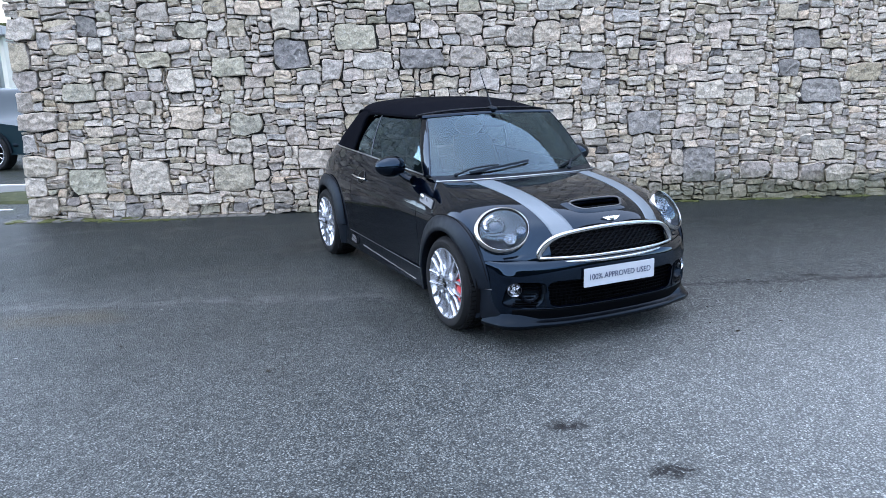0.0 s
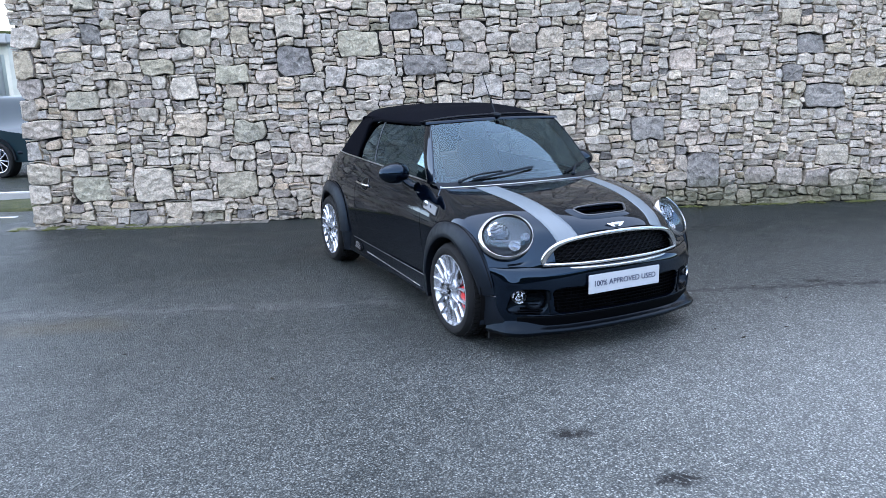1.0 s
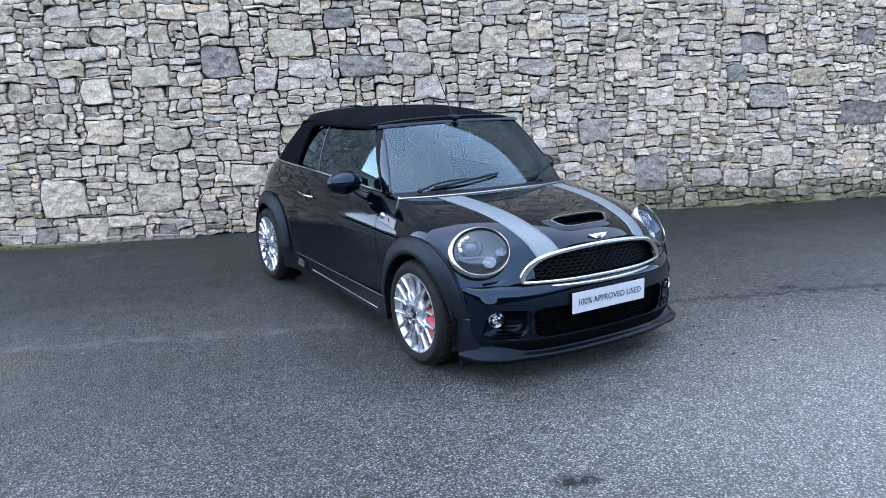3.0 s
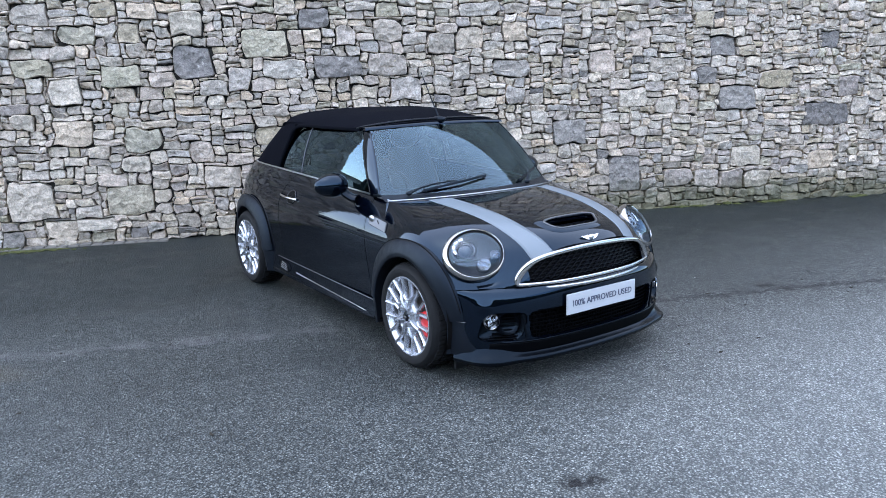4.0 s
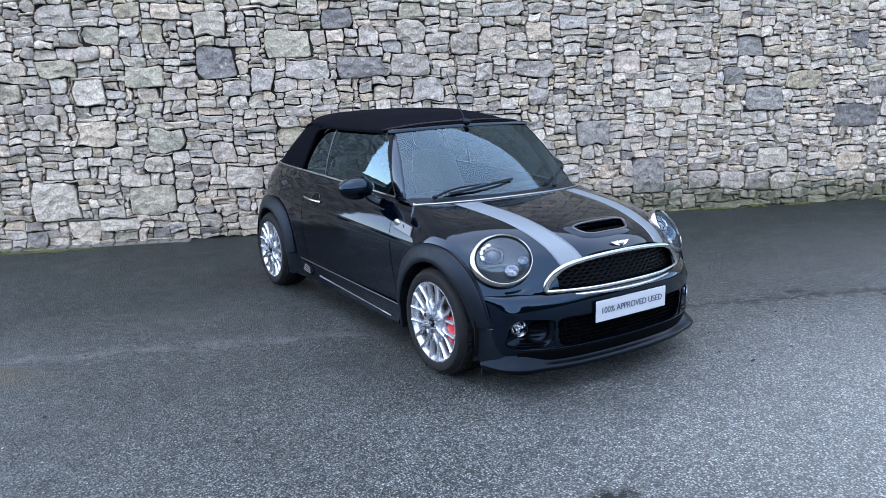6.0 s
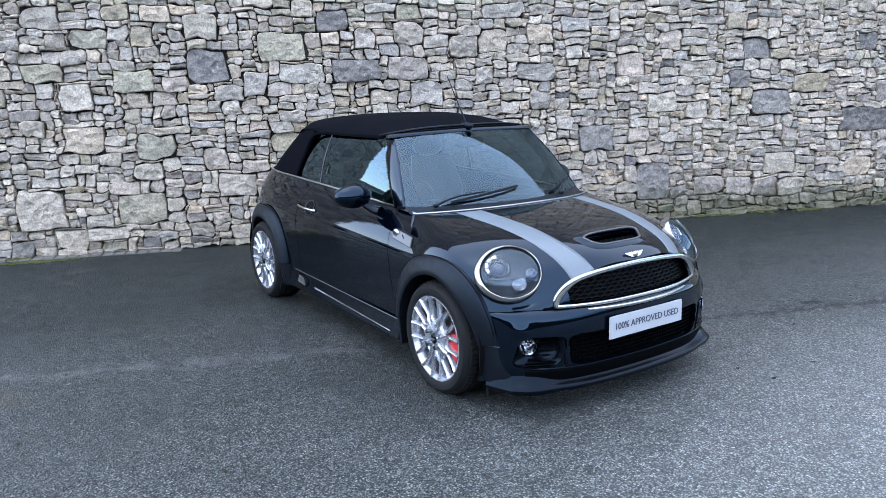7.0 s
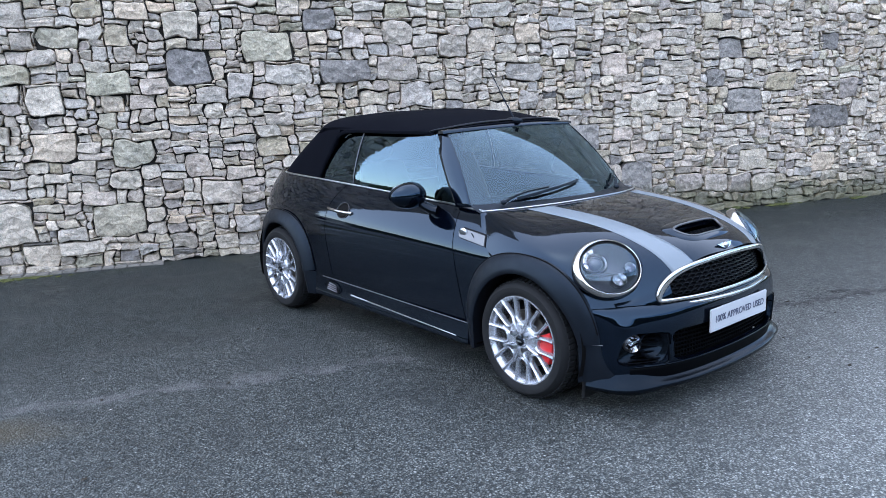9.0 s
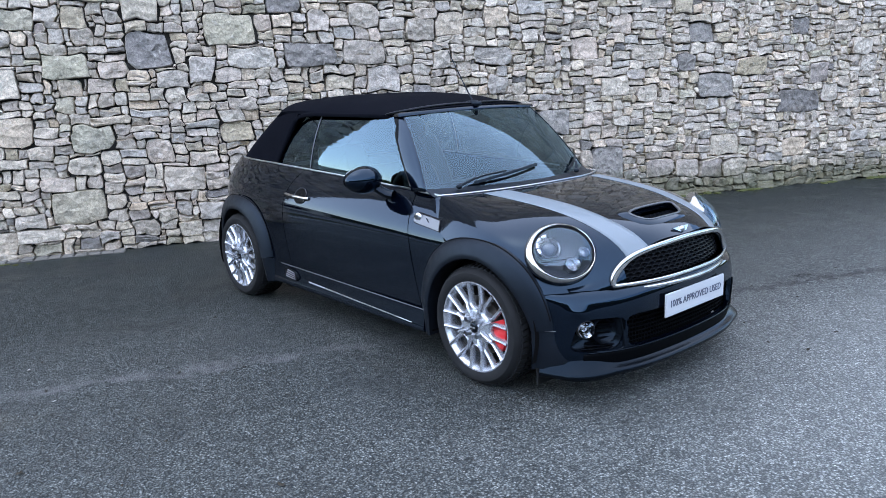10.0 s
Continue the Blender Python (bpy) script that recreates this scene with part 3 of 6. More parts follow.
GREY_EAST = [
    (1.72, 1.62, 0.43, 0.19), (1.85, 2.03, 0.30, 0.20), (2.24, 2.16, 0.29, 0.14), (2.31, 1.85, 0.19, 0.16), (2.91, 1.65, 0.32, 0.26), (3.04, 0.91, 0.25, 0.17),
    (3.27, 1.26, 0.36, 0.20), (3.39, 1.93, 0.27, 0.22), (3.64, 1.63, 0.44, 0.18), (3.76, 1.15, 0.26, 0.19), (3.88, 0.25, 0.38, 0.22), (4.20, 2.12, 0.26, 0.19),
    (4.27, 0.23, 0.36, 0.23), (4.63, 0.21, 0.33, 0.23), (4.77, 0.45, 0.39, 0.25), (4.96, 0.19, 0.38, 0.21), (5.05, 1.61, 0.31, 0.20), (5.10, 1.39, 0.43, 0.22),
    (5.84, 0.38, 0.35, 0.25), (6.19, 1.27, 0.30, 0.24), (6.39, 1.05, 0.25, 0.21)]
DARK_BLOCKS = [
    (-3.59, 0.03, 0.19, 0.16), (-2.31, 0.05, 0.16, 0.09), (-1.85, 0.04, 0.22, 0.08), (-1.72, 1.71, 0.40, 0.32), (-0.41, 2.18, 0.32, 0.23), (-0.27, 1.68, 0.50, 0.22),
    (3.16, 0.25, 0.40, 0.41), (4.28, 1.47, 0.25, 0.20), (4.43, 1.79, 0.34, 0.23), (4.58, 1.16, 0.47, 0.29), (5.76, 0.93, 0.63, 0.28), (5.96, 1.88, 0.22, 0.20),
    (-3.92, 2.11, 0.26, 0.23), (2.44, 0.83, 0.43, 0.31)]
BROWN_BLOCKS = [
    (-3.28, 1.76, 0.38, 0.17), (-2.81, 2.04, 0.35, 0.20), (-2.72, 0.02, 0.26, 0.09), (-2.50, 0.29, 0.44, 0.29), (-2.46, 1.62, 0.39, 0.23),
    (-2.27, 0.96, 0.38, 0.26), (-1.00, 1.89, 0.48, 0.28), (0.42, 2.31, 0.26, 0.16), (-4.14, 1.38, 0.35, 0.22)]
PINK_BLOCKS = [(-2.97, 1.02, 0.41, 0.27)]
QUOINS = [(0.04, 0.34, 0.23), (0.29, 0.22, 0.23), (0.53, 0.37, 0.26), (0.80, 0.21, 0.23), (1.04, 0.46, 0.22), (1.27, 0.20, 0.22), (1.50, 0.29, 0.25), (1.76, 0.23, 0.30), (2.07, 0.36, 0.25)]


def lay(x0, x1, z0, z1, cell, fixed, tall, wide, medium):
    """Fills a face with stones of many sizes: fixed ones first, then scattered blocks, then small stones in the gaps."""
    nx, nz = round((x1 - x0) / cell), round((z1 - z0) / cell)
    full = np.zeros((nx, nz), bool)
    made = []

    def put(i, k, w, h, kind):
        full[i:i + w, k:k + h] = True
        made.append((x0 + i * cell, z0 + k * cell, w * cell, h * cell, kind))

    for x, z, w, h, kind in fixed:
        i, k, w, h = round((x - x0) / cell), round((z - z0) / cell), max(1, round(w / cell)), max(1, round(h / cell))
        i = max(i, 0)
        if i + w <= nx and k + h <= nz and not full[i:i + w, k:k + h].any():
            put(i, k, w, h, kind)
    for _ in range(medium):
        w, h = rng.randint(6, 13), rng.randint(5, 8)
        i, k = rng.randint(0, nx - w), rng.randint(0, nz - h)
        if not full[i:i + w, k:k + h].any():
            put(i, k, w, h, 0)
    for k in range(nz):
        i = 0
        while i < nx:
            if full[i, k]:
                i += 1
                continue
            run = 1
            while i + run < nx and not full[i + run, k] and run < wide[1] + 3:
                run += 1
            w = min(run, rng.choice((rng.randint(*wide), rng.randint(wide[0] + 1, (wide[0] + wide[1]) // 2))))
            if run - w < 3:
                w = run if run <= wide[1] + 1 else run // 2
            room = 1
            while k + room < nz and room < tall[1] + 2 and not full[i:i + w, k + room].any():
                room += 1
            h = min(room, rng.choice((3, 3, 4, rng.randint(*tall))), max(2, w))
            if room - h in (1, 2) and room <= tall[1] + 1:
                h = room
            put(i, k, w, h, 0)
            i += w
    return made


def warp(x, z):
    """Bends the joints, so that neighbours keep fitting each other."""
    a = noise.noise_vector((x * 2.1, 0.3, z * 2.6)) * 0.026 + noise.noise_vector((x * 6.0, 4.1, z * 8.0)) * 0.034 + noise.noise_vector((x * 15.0, 9.7, z * 19.0)) * 0.017
    return x + a.x, z + a.z * 0.85


def stone_mesh(bm, x, z, w, h, depth):
    """One rough block: an angular, uneven outline with broken corners, proud of the joints, with a roughly dressed face."""
    cx, cz = x + w / 2, z + h / 2
    hw, hh = max(w / 2 - rng.uniform(0.000, 0.006), 0.010), max(h / 2 - rng.uniform(0.000, 0.0055), 0.009)
    cut = min(hw, hh)
    outline = []
    for q, (sx, sz) in enumerate(((-1, -1), (1, -1), (1, 1), (-1, 1))):
        broken = 2.2 if rng.random() < 0.22 else 1.0
        if w > 0.28:
            kx, kz = (min(0.11, broken * cut * abs(rng.gauss(0.20, 0.18))) for _ in range(2))
        else:
            kx, kz = (min(0.07, broken * cut * abs(rng.gauss(0.15, 0.16))) for _ in range(2))
        px, pz = sx * (hw - rng.uniform(0, 0.10) * cut), sz * (hh - rng.uniform(0, 0.08) * cut)
        if sx * sz > 0:
            outline += [(px, pz - sz * kz), (px - sx * kx * 0.35, pz - sz * kz * 0.35), (px - sx * kx, pz)]
        else:
            outline += [(px - sx * kx, pz), (px - sx * kx * 0.35, pz - sz * kz * 0.35), (px, pz - sz * kz)]
        # knuckles along the side that follows
        nx, nz = ((0, -1), (1, 0), (0, 1), (-1, 0))[q]
        for along in ((rng.uniform(-0.5, -0.1), rng.uniform(0.1, 0.5)) if nx == 0 and w > 0.14 else (rng.uniform(-0.3, 0.3),)):
            way = along if q in (0, 1) else -along
            give = rng.gauss(-0.001, 0.0055)
            outline.append((nx * (hw + give) + (way * hw if nx == 0 else 0), nz * (hh + give) + (way * hh if nz == 0 else 0)))
    n = len(outline)
    tilt, slope = rng.uniform(-0.016, 0.016), rng.uniform(-0.012, 0.012)
    rim = rng.uniform(0.004, 0.010)
    seed = rng.uniform(0, 90)
    rings = []
    for back, y in ((0.0, 0.07), (0.0, -depth + rng.uniform(0.008, 0.018)), (rim * 0.45, -depth + 0.003), (rim * 1.5, -depth)) + tuple((cut * q, -depth) for q in ((0.35, 0.58, 0.80) if cut > 0.06 else (0.55,))):
        ring = []
        for px, pz in outline:
            px, pz = px * max(0.15, 1 - back / hw), pz * max(0.15, 1 - back / hh)
            wx, wz = warp(cx + px, cz + pz)
            dy = 0 if y > 0 else tilt * px / hw + slope * pz / hh + 0.013 * noise.noise((wx * 13, seed, wz * 15)) + 0.008 * noise.noise((wx * 38, seed, wz * 42))
            ring.append(bm.verts.new((wx, WALL_Y + y + dy, wz)))
        rings.append(ring)
    for p, q in zip(rings, rings[1:]):
        for k in range(n):
            bm.faces.new((p[k], p[(k + 1) % n], q[(k + 1) % n], q[k]))
    wx, wz = warp(cx, cz)
    top = bm.verts.new((wx, WALL_Y - depth - rng.uniform(-0.004, 0.007), wz))
    for k in range(n):
        bm.faces.new((rings[-1][k], rings[-1][(k + 1) % n], top))


def build_wall():
    fixed = [(*q, 0) for q in GREY_WEST + GREY_MIDDLE + GREY_EAST] + [(*q, 1) for q in DARK_BLOCKS] + [(*q, 2) for q in BROWN_BLOCKS] + [(*q, 3) for q in PINK_BLOCKS]
    fixed.sort(key=lambda q: -q[2] * q[3])
    fixed = [(WALL_L, z, w, h, 0) for z, w, h in QUOINS] + fixed
    stones = lay(WALL_L, 8.6, 0.0, 2.76, CELL, fixed, (2, 5), (4, 13), 70)
    mats = (STONE, STONE_DARK, STONE_TAN, STONE_PINK)
    singles, rest = [], []
    for s in stones:
        x, z, w, h, kind = s
        chance = rng.random()
        if kind == 0 and chance < 0.018:
            kind = 1
        elif kind == 0 and chance > 0.975:
            kind = 2
        (singles if w * h > 0.0225 and -4.71 < x < 5.4 and len(singles) < 298 else rest).append((x, z, w, h, kind))
    for kind in range(3):
        bm = bmesh.new()
        for x, z, w, h, k in rest:
            if k == kind:
                stone_mesh(bm, x, z, w, h, rng.uniform(0.012, 0.052))
        if kind == 0:
            for x, z, w, h, k in lay(8.6, WALL_R, 0.0, 2.76, 0.05, [], (2, 4), (3, 9), 60) + lay(WALL_L, WALL_R, 2.76, WALL_H, 0.05, [], (2, 4), (3, 9), 500):
                stone_mesh(bm, x, z, w, h, rng.uniform(0.012, 0.052))
        part("small_stones", bm, mats[kind], wall, ("small grey pinning stones", "dark slate pinning stones", "warm tan pinning stones")[kind], sharp=24)["kind"] = "stuff"
    for x, z, w, h, kind in singles:
        bm = bmesh.new()
        stone_mesh(bm, x, z, w, h, rng.uniform(0.022, 0.060))
        part("stone", bm, mats[kind], wall, sharp=24)


# ---- the convertible ----
# car axes: x ahead, y to its left, z up, from the middle of the wheelbase
HEADING = -67.0
CAR = pose(0.254, 6.448, 0, 0, 0, HEADING)
AXLE, HUB_Z = 1.2335, 0.303
car = thing("convertible_car", "black compact convertible with silver bonnet stripes and fabric roof", "car", CAR)


def mirrored(half):
    """A net of columns from the middle to the car's left, completed to its right."""
    half = np.asarray(half, float)
    other = half[1:][::-1].copy()
    other[..., 1] *= -1
    return np.concatenate([other, half])


def net_at(net, us, ts):
    """Points of a smooth sheet: us across the columns, ts along them."""
    cols = spline(net, us)
    return np.stack([spline(c, ts) for c in cols])


# bonnet with wing tops: columns from the middle outwards, each from the scuttle to the nose
BONNET_INNER = [
    [(1.075, 0, 0.918), (1.30, 0, 0.896), (1.50, 0, 0.866), (1.67, 0, 0.826), (1.80, 0, 0.778), (1.878, 0, 0.725)],
    [(1.045, 0.26, 0.914), (1.28, 0.27, 0.892), (1.49, 0.275, 0.860), (1.66, 0.27, 0.816), (1.785, 0.265, 0.766), (1.858, 0.26, 0.710)],
    [(0.965, 0.47, 0.906), (1.22, 0.49, 0.876), (1.44, 0.50, 0.838), (1.61, 0.49, 0.784), (1.735, 0.48, 0.706), (1.812, 0.47, 0.600)]]
BONNET_OUTER = [
    [(0.865, 0.615, 0.897), (1.13, 0.645, 0.850), (1.36, 0.655, 0.806), (1.53, 0.645, 0.745), (1.645, 0.625, 0.655), (1.722, 0.610, 0.533)],
    [(0.820, 0.655, 0.893), (1.045, 0.728, 0.813), (1.30, 0.755, 0.768), (1.47, 0.745, 0.704), (1.585, 0.725, 0.62), (1.660, 0.712, 0.528)],
    [(0.800, 0.672, 0.886), (0.985, 0.779, 0.705), (1.26, 0.795, 0.70), (1.45, 0.793, 0.645), (1.565, 0.789, 0.57), (1.605, 0.782, 0.524)]]
BONNET = mirrored(BONNET_INNER + BONNET_OUTER)

LAMP_AT = Vector((1.6270, -0.6250, 0.7010))
LAMP_N = Vector((0.72, -0.392, 0.57)).normalized()


def lamp_frame(side):
    """The pose of a headlamp: z looks out of it, x across it; side -1 is the car's right."""
    n = Vector((LAMP_N.x, -side * LAMP_N.y, LAMP_N.z))
    at = Vector((LAMP_AT.x, -side * LAMP_AT.y, LAMP_AT.z))
    up = (Vector((0, 0, 1)) - n * n.z).normalized()
    return Matrix.Translation(at) @ Matrix((up.cross(n), up, n)).transposed().to_4x4()


LAMP_INV = {side: lamp_frame(side).inverted() for side in (-1, 1)}


def beside_lamps(p):
    for side in (-1, 1):
        q = LAMP_INV[side] @ Vector(p)
        if (q.x / 0.155) ** 2 + (q.y / 0.138) ** 2 < 1 and abs(q.z) < 0.15:
            return False
    return not (abs(p[1]) < 0.165 and 1.680 < p[0] < 1.760)


us, ts = np.linspace(0, 1, 301), np.linspace(0, 1, 181)
sheet = net_at(BONNET, us, ts)
panel("bonnet", grid(sheet, beside_lamps), PAINT, car, 0.014, out=(0.4, 0, 1))


def on_bonnet(y, t):
    lo, hi = 0.0, 1.0
    for _ in range(26):
        u = (lo + hi) / 2
        if net_at(BONNET, [u], [t])[0, 0, 1] < y:
            lo = u
        else:
            hi = u
    return Vector(net_at(BONNET, [u], [t])[0, 0])


FINE = net_at(BONNET, np.linspace(0.1, 0.9, 321), np.linspace(0, 1, 241))
FINE_U, FINE_T = np.gradient(FINE, axis=0), np.gradient(FINE, axis=1)
FINE_N = np.cross(FINE_T, FINE_U)


def bonnet_at(x, y):
    """The place of the bonnet's skin over a spot of the plan."""
    d = (FINE[..., 0] - x) ** 2 + (FINE[..., 1] - y) ** 2
    k = np.unravel_index(int(np.argmin(d)), d.shape)
    p, n = FINE[k], FINE_N[k]
    return Vector((x, y, p[2] - (n[0] * (x - p[0]) + n[1] * (y - p[1])) / n[2]))


for side in (-1, 1):
    rows = []
    for t in np.linspace(0.012, 0.993, 60):
        inner, outer = 0.345 - 0.078 * t, 0.475 - 0.092 * t
        rows.append([on_bonnet(side * (inner + (outer - inner) * k / 6) - 0.014, t) + Vector((0.0006, 0, 0.0016)) for k in range(7)])
    panel("bonnet_stripe", grid(rows), STRIPE, car, 0.001, "silver vinyl bonnet stripe", out=(0.3, 0, 1))

# air scoop
bm = bmesh.new()
loop = []
for k in range(48):
    a = 2 * math.pi * k / 48
    c, s = math.cos(a), math.sin(a)
    px = math.copysign(abs(c) ** 0.45, c)
    py = math.copysign(abs(s) ** 0.42, s)
    wid = 0.172 - 0.030 * px
    p = bonnet_at(1.722 + 0.050 * px, wid * py - 0.010)
    loop.append(p + Vector((0, 0, 0.003 + (0.008 if px < 0 else 0.0) * abs(px))))
sweep([p + Vector((0, 0, 0.006)) for p in loop], oval(0.007, 0.0055, 12), closed=True, bm=bm)
part("scoop_rim", bm, SCOOP_RIM, car, "smooth rim round the air scoop")
mouth = loop
bm = bmesh.new()
loop = []
for k in range(64):
    a = 2 * math.pi * k / 64
    c, s = math.cos(a), math.sin(a)
    px, py = math.copysign(abs(c) ** 0.6, c), math.copysign(abs(s) ** 0.6, s)
    loop.append(bonnet_at(1.703 + 0.098 * px, (0.222 - 0.028 * px) * py - 0.010) + Vector((0, 0, 0.0006)))
rows = []
for k in range(65):
    a, b = loop[k % 64], mouth[(k * 3 // 4) % 48].lerp(mouth[(k * 3 // 4 + 1) % 48], k * 0.75 % 1)
    row = []
    for f in np.linspace(0, 1, 7):
        p = bonnet_at(a.x + (b.x - a.x) * f, a.y + (b.y - a.y) * f)
        row.append(p + Vector((0, 0, 0.0008 + (b.z + 0.008 - bonnet_at(b.x, b.y).z) * f ** 0.6)))
    rows.append(row)
grid(rows, bm=bm)
bmesh.ops.remove_doubles(bm, verts=bm.verts, dist=1e-6)
part("scoop_surround", bm, PAINT, car, "raised painted collar of the air scoop", sharp=60)
bm = bmesh.new()
rows = []
for i in range(9):
    row = []
    for j in range(21):
        f, y = i / 8, (-1 + j / 10) * 0.175
        p = bonnet_at(1.585 + 0.088 * f, y * (1 - 0.25 * (1 - f)))
        row.append(p + Vector((0, 0, 0.012 * f * f * (1 - (abs(y) / 0.19) ** 4) + 0.001)))
    rows.append(row)
panel("scoop_hood", grid(rows, bm=bm), PAINT, car, 0.006, out=(0, 0, 1))
bm = bmesh.new()
for k in range(7):
    x = 1.689 + 0.012 * k
    z = bonnet_at(x, 0).z
    box(bm, (x, -0.158, z - 0.045 + 0.004 * k), (x + 0.003, 0.158, z - 0.022 + 0.002 * k))
for k in range(19):
    y = -0.15 + 0.3 * k / 18
    box(bm, (1.687, y - 0.0015, 0.760), (1.765, y + 0.0015, 0.775))
part("scoop_mesh", bm, GRILLE_BLACK, car, smooth=False)
bm = bmesh.new()
box(bm, (1.665, -0.172, 0.725), (1.775, 0.172, 0.755))
part("scoop_floor", bm, VOID, car, smooth=False)

# winged badge, drawn plain
badge_at = bonnet_at(1.856, -0.010)
rise, face = Vector((-0.60, 0, 0.80)), Vector((0.80, 0, 0.60))
bm = bmesh.new()
ball(bm, badge_at + face * 0.006, (0.016, 0.019, 0.016), 20, 12)
badge = part("badge", bm, SATIN, car, "round satin boss of the winged badge")
for side in (-1, 1):
    bm = bmesh.new()
    outline = ((0.010, -0.015), (0.030, -0.011), (0.046, -0.002), (0.066, 0.013), (0.036, 0.011), (0.014, 0.015))
    rings = [[bm.verts.new(badge_at + Vector((0, side * y, 0)) + rise * z + face * lift) for y, z in outline] for lift in (0.0, 0.008)]
    bm.faces.new(rings[0])
    bm.faces.new(rings[1])
    for k in range(6):
        bm.faces.new((rings[0][k], rings[0][(k + 1) % 6], rings[1][(k + 1) % 6], rings[1][k]))
    part("badge_wing", bm, BRIGHT, badge, "bright chrome wing", smooth=False)

# front bumper: columns from the middle outwards, each from its top edge to the splitter
BUMPER = mirrored([
    [(1.918, 0, 0.533), (1.934, 0, 0.49), (1.930, 0, 0.38), (1.918, 0, 0.26), (1.895, 0, 0.17)],
    [(1.902, 0.25, 0.533), (1.920, 0.255, 0.49), (1.918, 0.26, 0.38), (1.906, 0.26, 0.26), (1.885, 0.255, 0.17)],
    [(1.838, 0.46, 0.532), (1.866, 0.47, 0.49), (1.872, 0.475, 0.38), (1.864, 0.475, 0.26), (1.845, 0.47, 0.17)],
    [(1.742, 0.61, 0.530), (1.768, 0.63, 0.49), (1.779, 0.640, 0.38), (1.779, 0.64, 0.26), (1.760, 0.635, 0.17)],
    [(1.675, 0.700, 0.527), (1.692, 0.716, 0.49), (1.698, 0.722, 0.38), (1.698, 0.718, 0.26), (1.690, 0.698, 0.17)],
    [(1.604, 0.772, 0.521), (1.592, 0.780, 0.49), (1.582, 0.776, 0.38), (1.584, 0.768, 0.26), (1.600, 0.738, 0.17)]])


def bumper_keep(p):
    y, z = abs(p[1]), p[2]
    if abs(y / (0.452 + 0.12 * (z - 0.26))) ** 12 + abs((z - 0.336) / 0.082) ** 6 < 1:
        return False
    return abs((y - 0.585 + 0.25 * (z - 0.335)) / 0.103) ** 4 + abs((z - 0.334) / 0.078) ** 4 > 1


skin = net_at(BUMPER, np.linspace(0, 1, 261), np.linspace(0, 1, 111))
# a small moulded swelling over each fog lamp
swell = 0.009 * np.exp(-((abs(skin[..., 1]) - 0.664) ** 2 + (skin[..., 2] - 0.447) ** 2) / (2 * 0.019 ** 2))
skin[..., 0] += 0.75 * swell
skin[..., 1] += 0.66 * swell * np.sign(skin[..., 1])
bumper = panel("front_bumper", grid(skin, bumper_keep), PAINT, car, 0.022, out=(1, 0, 0))

# nose panels between lamp, grille and bumper top
TOP_EDGE = net_at(BUMPER, np.linspace(0.5, 1, 120), [0.0])[:, 0]
for side in (-1, 1):
    rows = []
    for y in np.linspace(0.43, 0.66, 24):
        k = int(np.argmin(abs(TOP_EDGE[:, 1] - y)))
        a, b = on_bonnet(side * y, 0.97), Vector((TOP_EDGE[k][0] - 0.002, side * y, TOP_EDGE[k][2] + 0.004))
        a -= Vector((0.004, 0, 0.0))
        rows.append([a.lerp(b, f) + Vector((0.006 * math.sin(math.pi * f), 0, 0)) for f in np.linspace(0, 1, 7)])
    panel("nose_panel", grid(rows), PAINT, bumper, 0.006, out=(1, 0, 0))

# lower intake: black mesh set back
bm = bmesh.new()
back = net_at(BUMPER, np.linspace(0.12, 0.88, 60), np.linspace(0.30, 0.86, 12)) - np.array((0.07, 0, 0))
grid(back, bm=bm)
part("intake_backing", bm, VOID, bumper)
bm = bmesh.new()
for k in range(7):
    z = 0.272 + 0.021 * k
    t = [0.74, 0.70, 0.65, 0.61, 0.565, 0.525, 0.485][k]
    path = [Vector((p[0][0] - 0.036, p[0][1], z)) for p in net_at(BUMPER, np.linspace(0.215, 0.785, 40), [t])]
    sweep(path, [(-0.006, -0.002), (0.006, -0.002), (0.006, 0.002), (-0.006, 0.002)], bm=bm)
for k in range(45):
    y = -0.44 + 0.02 * k
    x = 1.915 - 0.036 - 0.30 * max(0, abs(y) - 0.2) ** 1.55
    box(bm, (x - 0.008, y - 0.0015, 0.262), (x + 0.002, y + 0.0015, 0.415))
part("intake_mesh", bm, INTAKE_BLACK, bumper, smooth=False)
path = [Vector((p[0][0] + 0.004, p[0][1], 0.252)) for p in net_at(BUMPER, np.linspace(0.205, 0.795, 60), [0.775])]
part("intake_lip", sweep(path, oval(0.004, 0.003, 8)), SATIN_BLACK, bumper)

# added black sheet over the painted bumper foot, for the shaded ground it mirrors
bm = grid(net_at(BUMPER, np.linspace(0.19, 0.81, 60), np.linspace(0.785, 1.0, 8)) + np.array((0.003, 0, 0)))
panel("chin_shade", bm, INTAKE_BLACK, bumper, 0.002, "matt black sheet standing in for shade under the intake", out=(1, 0, 0))

# fog lamps in their pockets
SKIN = net_at(BUMPER, np.linspace(0.5, 1, 90), np.linspace(0, 1, 60)).reshape(-1, 3)


def bumper_x(y, z):
    d = (SKIN[:, 1] - y) ** 2 + (SKIN[:, 2] - z) ** 2
    near = np.argsort(d)[:4]
    w = 1 / (d[near] + 1e-7)
    return float((SKIN[near, 0] * w).sum() / w.sum())


def bumper_y(x, z):
    d = (SKIN[:, 0] - x) ** 2 + (SKIN[:, 2] - z) ** 2
    near = np.argsort(d)[:4]
    w = 1 / (d[near] + 1e-7)
    return float((SKIN[near, 1] * w).sum() / w.sum())


